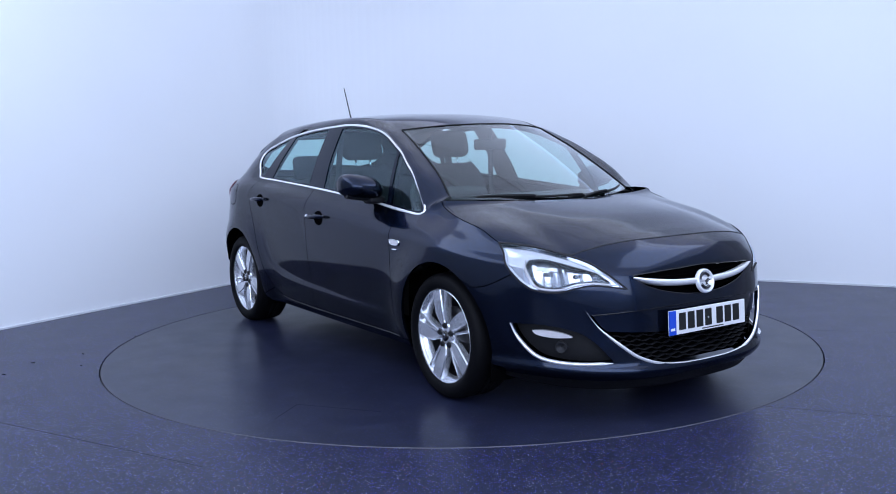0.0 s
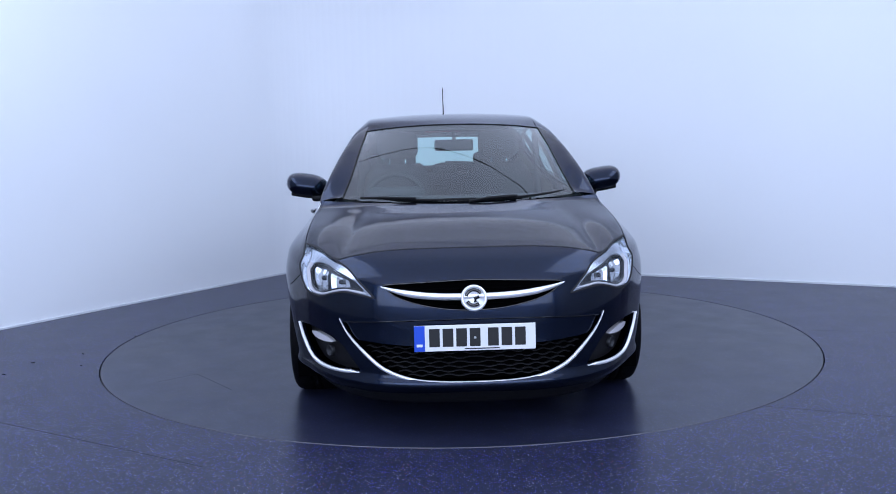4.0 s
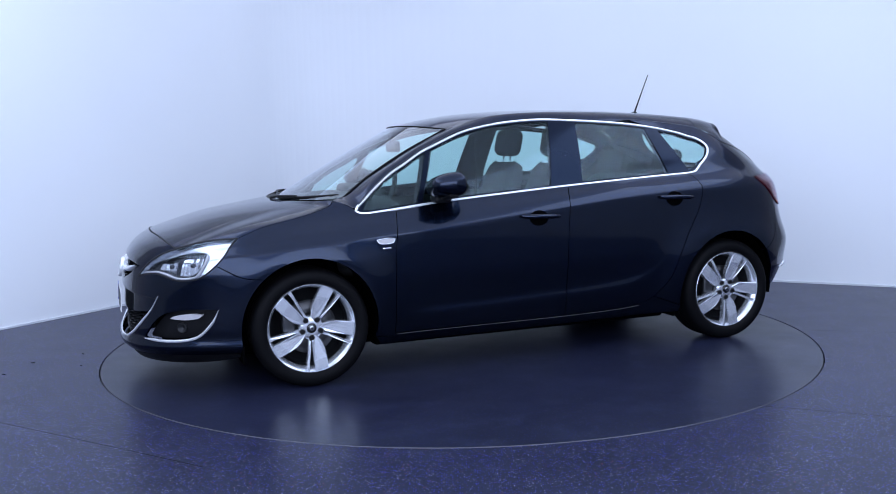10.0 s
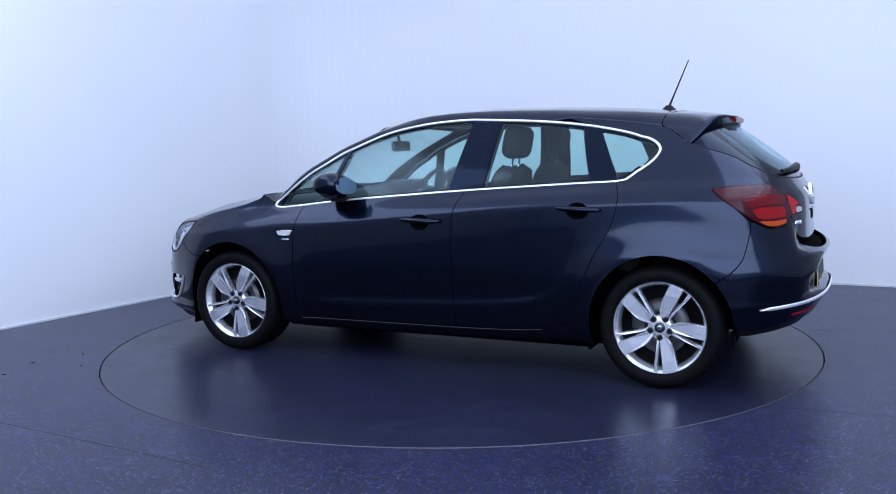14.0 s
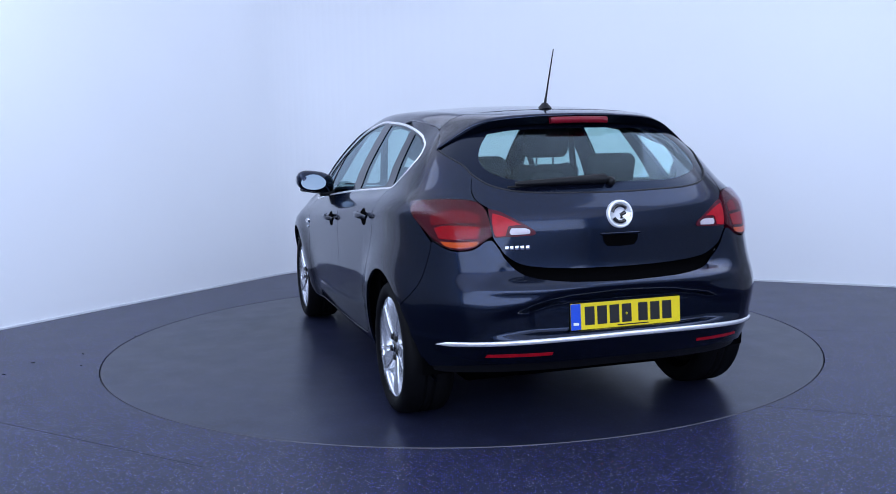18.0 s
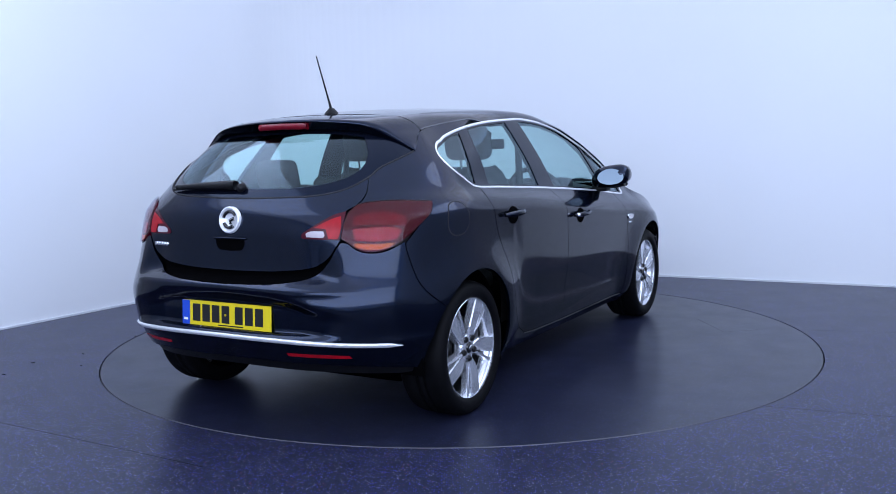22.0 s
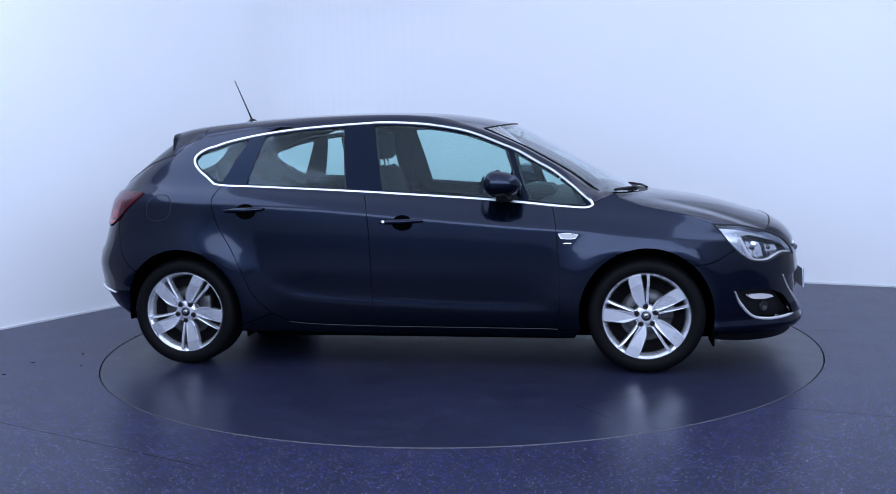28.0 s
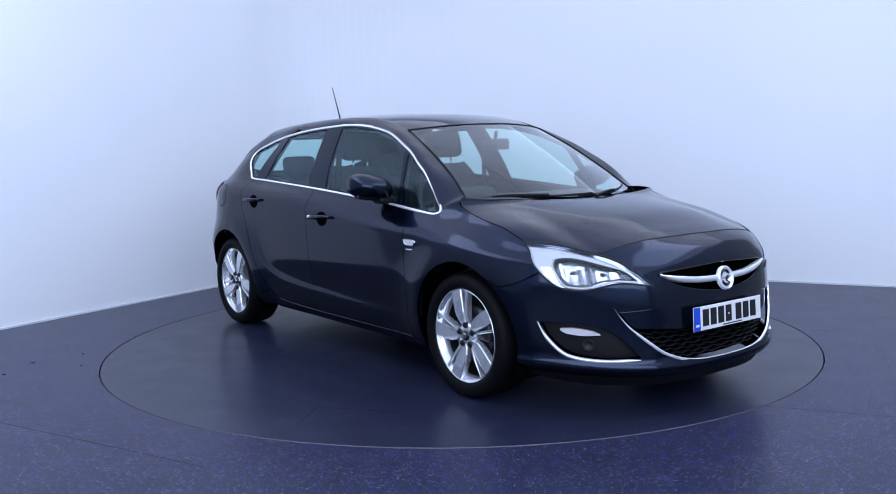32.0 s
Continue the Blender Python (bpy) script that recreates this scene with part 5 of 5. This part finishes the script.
def side_fittings():
    for m in (False, True):
        for a0, a1, z0, z1 in ((2.705, 2.942, .847, .855), (3.635, 3.860, .920, .928)):
            mid, zm = (a0 + a1) / 2, (z0 + z1) / 2
            cup = [(mid + .060 * math.cos(t) - .006, zm - .010 + .044 * math.sin(t)) for t in np.linspace(0, 2 * np.pi, 32, endpoint=False)]
            # no hollow is cut: a flat near-black patch stands for the cup's shade
            hd = part("handle_shade", panel(cup, cell=.006, off=.0012, rim=.003, gap=0), DARK, car, "flat black patch for the shade in the cup behind the door handle", mirror=m)
            s = np.linspace(0, 1, 17)
            lift = .012 + .022 * np.sin(np.pi * s) ** .6
            p = np.array([on_body(a0 + (a1 - a0) * t, z1 + (z0 - z1) * t, h) for t, h in zip(s, lift)])
            part("door_handle", tube(p, .0175 * (1 - .4 * np.abs(2 * s - 1) ** 3), 10, flat=.85), PAINT, car, "body-coloured bar door handle", mirror=m)
            if m and a0 < 3:
                p0 = on_body(a1 - .022, z0 + .001, .030)
                cap = lathe([(0, .012), (.009, .011), (.012, .006), (.013, -.01)], 16, "y")
                part("lock_cap", (cap[0] + p0, cap[1]), CHROME, car, "small chrome key lock", mirror=m)
        # repeater badge behind the front wheel
        bd = smooth_path([(1.842, .770), (1.90, .777), (1.948, .774)], [(1.948, .774), (1.935, .752), (1.90, .746)], [(1.90, .746), (1.855, .750), (1.842, .770)])
        rep = part("side_repeater", panel(bd, cell=.006, off=.006, rim=.008), WHITELENS, car, "clear side repeater lamp with a chrome edge", mirror=m)
        part("repeater_edge", strip(bd[:-1], .006, .004, .003, closed=True), CHROME, rep, mirror=m)
        part("trim_badge", strip(np.c_[np.linspace(1.875, 1.925, 6), np.full(6, .722)], .011, .003, .001), CHROME, car, "small chrome badge as a plain bar", mirror=m)
        # narrow raised strip along the foot of the doors at the sill
        part("sill_strip", strip(smooth_path([(1.96, .236), (2.5, .238), (3.009, .241), (3.35, .250), (3.52, .263)]), .0032, .002, .001), STEEL, car, mirror=m)
    flap = [(4.235 + .083 * np.sign(math.cos(t)) * abs(math.cos(t)) ** .8, .940 + .075 * np.sign(math.sin(t)) * abs(math.sin(t)) ** .8) for t in np.linspace(0, 2 * np.pi, 40, endpoint=False)]
    part("fuel_flap", panel(flap, cell=.010, off=.0012, rim=.006), PAINT, car, "round-cornered fuel filler flap", mirror=True)
    part("flap_joint", strip(np.array(flap), .006, .0010, .0002, closed=True), SEAM, car, mirror=True)


# ------------------------------------------------------------------ inside
def cushion(profile, y0, y1, bolster=.03, n=13):
    """Padded slab: a closed (x, z) outline swept across, fuller at the sides."""
    p = np.array(profile, float)
    c = p.mean(0)
    v = []
    ys = np.linspace(-1, 1, n)
    for s in ys:
        k = 1 - .30 * max(abs(s) - .75, 0) / .25 * (1 if abs(s) > .75 else 0)
        d = 1 + bolster * (1 if .55 < abs(s) < .95 else 0)
        q = c + (p - c) * k * d
        v += [(x, (y0 + y1) / 2 + s * (y1 - y0) / 2, z) for x, z in q]
    m = len(p)
    f = [(i * m + j, i * m + (j + 1) % m, (i + 1) * m + (j + 1) % m, (i + 1) * m + j) for i in range(n - 1) for j in range(m)] + [tuple(reversed(range(m))), tuple((n - 1) * m + j for j in range(m))]
    return np.array(v), f


def cabin():
    for y in (.36, -.36):
        base = smooth_path([(.42, .50), (.40, .58), (.15, .57), (-.12, .53), (-.14, .44), (.15, .42), (.42, .50)], step=.05)[:-1]
        seat = part("front_seat", cushion(base, y - .25, y + .25), FABRIC, car, "charcoal fabric front seat with a headrest")
        back = smooth_path([(-.10, .52), (-.20, .80), (-.31, 1.10), (-.36, 1.14), (-.42, 1.10), (-.36, .80), (-.26, .50), (-.10, .52)], step=.05)[:-1]
        part("backrest", cushion(back, y - .235, y + .235), FABRIC, seat)
        part("headrest", rounded_box(.11, .29, .19, .052, (-.395, y, 1.275), 5, Matrix.Rotation(radians(-12), 4, "Y")), FABRIC, seat)
        for d in (-.055, .055):
            part("headrest_post", tube([(-.365, y + d, 1.10), (-.388, y + d, 1.20)], .006, 8), CHROME, seat)
    base = smooth_path([(-.55, .50), (-.58, .60), (-.90, .58), (-1.02, .52), (-.95, .42), (-.55, .50)], step=.05)[:-1]
    rear = part("rear_bench", cushion(base, -.62, .62, 0), FABRIC, car, "charcoal fabric rear bench with headrests")
    back = smooth_path([(-.98, .52), (-1.08, .80), (-1.16, 1.04), (-1.22, 1.05), (-1.24, 1.0), (-1.16, .55), (-.98, .52)], step=.05)[:-1]
    part("backrest", cushion(back, -.62, .62, 0), FABRIC, rear)
    for y in (-.36, 0, .36):
        part("headrest", rounded_box(.09, .26 if y else .20, .17, .040, (-1.225, y, 1.125 if y else 1.04), 4, Matrix.Rotation(radians(-14), 4, "Y")), FABRIC, rear)
    # dashboard, binnacle, wheel and console
    prof = smooth_path([(1.12, .97), (.95, .985), (.78, .975), (.70, .93), (.66, .82), (.70, .66), (.86, .55), (1.12, .55), (1.12, .97)], step=.05)[:-1]
    dash = part("dashboard", cushion(prof, -.70, .70, 0), DASH, car, "black soft-touch dashboard")
    part("binnacle", rounded_box(.20, .34, .09, .04, (.74, -.36, .985), 3), DASH, dash)
    part("console", rounded_box(.75, .20, .26, .05, (.42, 0, .55), 3), DASH, dash)
    part("gear_lever", tube([(.40, 0, .66), (.38, 0, .78)], [.012, .024], 10), DASH, dash)
    rot = Matrix.Translation((.56, -.36, .93)) @ Matrix.Rotation(radians(-25), 4, "Y")
    ring = [tuple(rot @ Vector((0, .185 * math.cos(t), .185 * math.sin(t)))) for t in np.linspace(0, 2 * np.pi, 40, endpoint=False)]
    sw = part("steering_wheel", tube(ring, .017, 8, closed=True), DASH, car, "black three-spoke steering wheel")
    part("wheel_boss", (np.array([tuple(rot @ Vector(p)) for p in rounded_box(.05, .15, .12, .03, (.015, 0, -.01), 3)[0]]), rounded_box(.05, .15, .12, .03, (.015, 0, -.01), 3)[1]), DASH, sw)
    for t in (0, math.pi, -math.pi / 2):
        part("wheel_spoke", tube([tuple(rot @ Vector((.01, .05 * math.cos(t), .05 * math.sin(t)))), tuple(rot @ Vector((.0, .18 * math.cos(t), .18 * math.sin(t))))], .014, 8), DASH, sw)
    im = part("interior_mirror", rounded_box(.03, .235, .068, .018, (.585, .0, 1.268), 3), BLACK, car, "black interior mirror behind the windscreen")
    part("mirror_stem", tube([(.595, 0, 1.29), (.608, 0, 1.348)], .011, 8), BLACK, im)
    # linings: roof, doors, parcel shelf, belts
    x = np.linspace(.36, -1.30, 20)
    g = np.array([[(xx - (.0), yy * float(np.interp(xx, [-1.3, 0, .4], [.47, .515, .54])), float(lerp(xx, ROOF_MID)) - .045 - .02 * yy ** 2) for yy in np.linspace(-1, 1, 11)] for xx in x])
    part("headlining", (g.reshape(-1, 3), grid_faces(20, 11)), LINING, car, "pale grey headlining")
    for m in (False, True):
        lining = np.vstack([np.c_[np.linspace(1.96, 3.66, 30), np.full(30, .32)], np.c_[np.linspace(3.88, 1.82, 30), np.interp(np.linspace(3.88, 1.82, 30), [1.8, 2.3, 3.1, 3.9], [.90, .945, 1.0, 1.04])]])
        part("door_lining", panel(lining, cell=.03, off=-.09, rim=0, gap=0), DASH, car, "black door lining", mirror=m)
        quart = smooth_path([(3.90, .76), (4.40, .76), (4.62, .82)], [(4.62, .82), (4.62, 1.12), (4.35, 1.22), (4.17, 1.30)], [(4.17, 1.30), (4.13, 1.23), (4.07, 1.12), (4.0, 1.05), (3.90, 1.03)], [(3.90, 1.03), (3.90, .76)], step=.03)
        part("boot_lining", panel(quart, cell=.03, off=-.05, rim=0, gap=0), DASH, car, mirror=m)
        part("seat_belt", tube(smooth_path([(-.23, .60, 1.33), (-.25, .62, 1.0), (-.22, .63, .6)]), .022, 4, flat=.12), DASH, car, "black seat belt on the pillar", mirror=m)
    part("parcel_shelf", rounded_box(.60, 1.12, .025, .01, (-1.52, 0, 1.005), 2), DASH, car, "black parcel shelf behind the rear bench")
    part("bulkhead", rounded_box(.05, 1.3, .75, .02, (1.17, 0, .60), 2), DARK, car)
    part("gate_lining", rounded_box(.03, 1.0, .35, .01, (-1.86, 0, .86), 2), DASH, car)


TOP_GRILLE, LOW_GRILLE, FOG, GATE = body_panels()
upper_shell()
REAR_GLASS, SPOILER = spoiler_and_rear_glass()
side_windows()
wheels_and_arches()
nose()
headlamps()
tail()
mirrors()
side_fittings()
cabin()


def motions():
    rows = [(t, pose(0, 0, 0, 0, 0, a - 90)) for t, a in TURN]
    walk(car, rows)
    walk(TABLE_OB, rows)


motions()
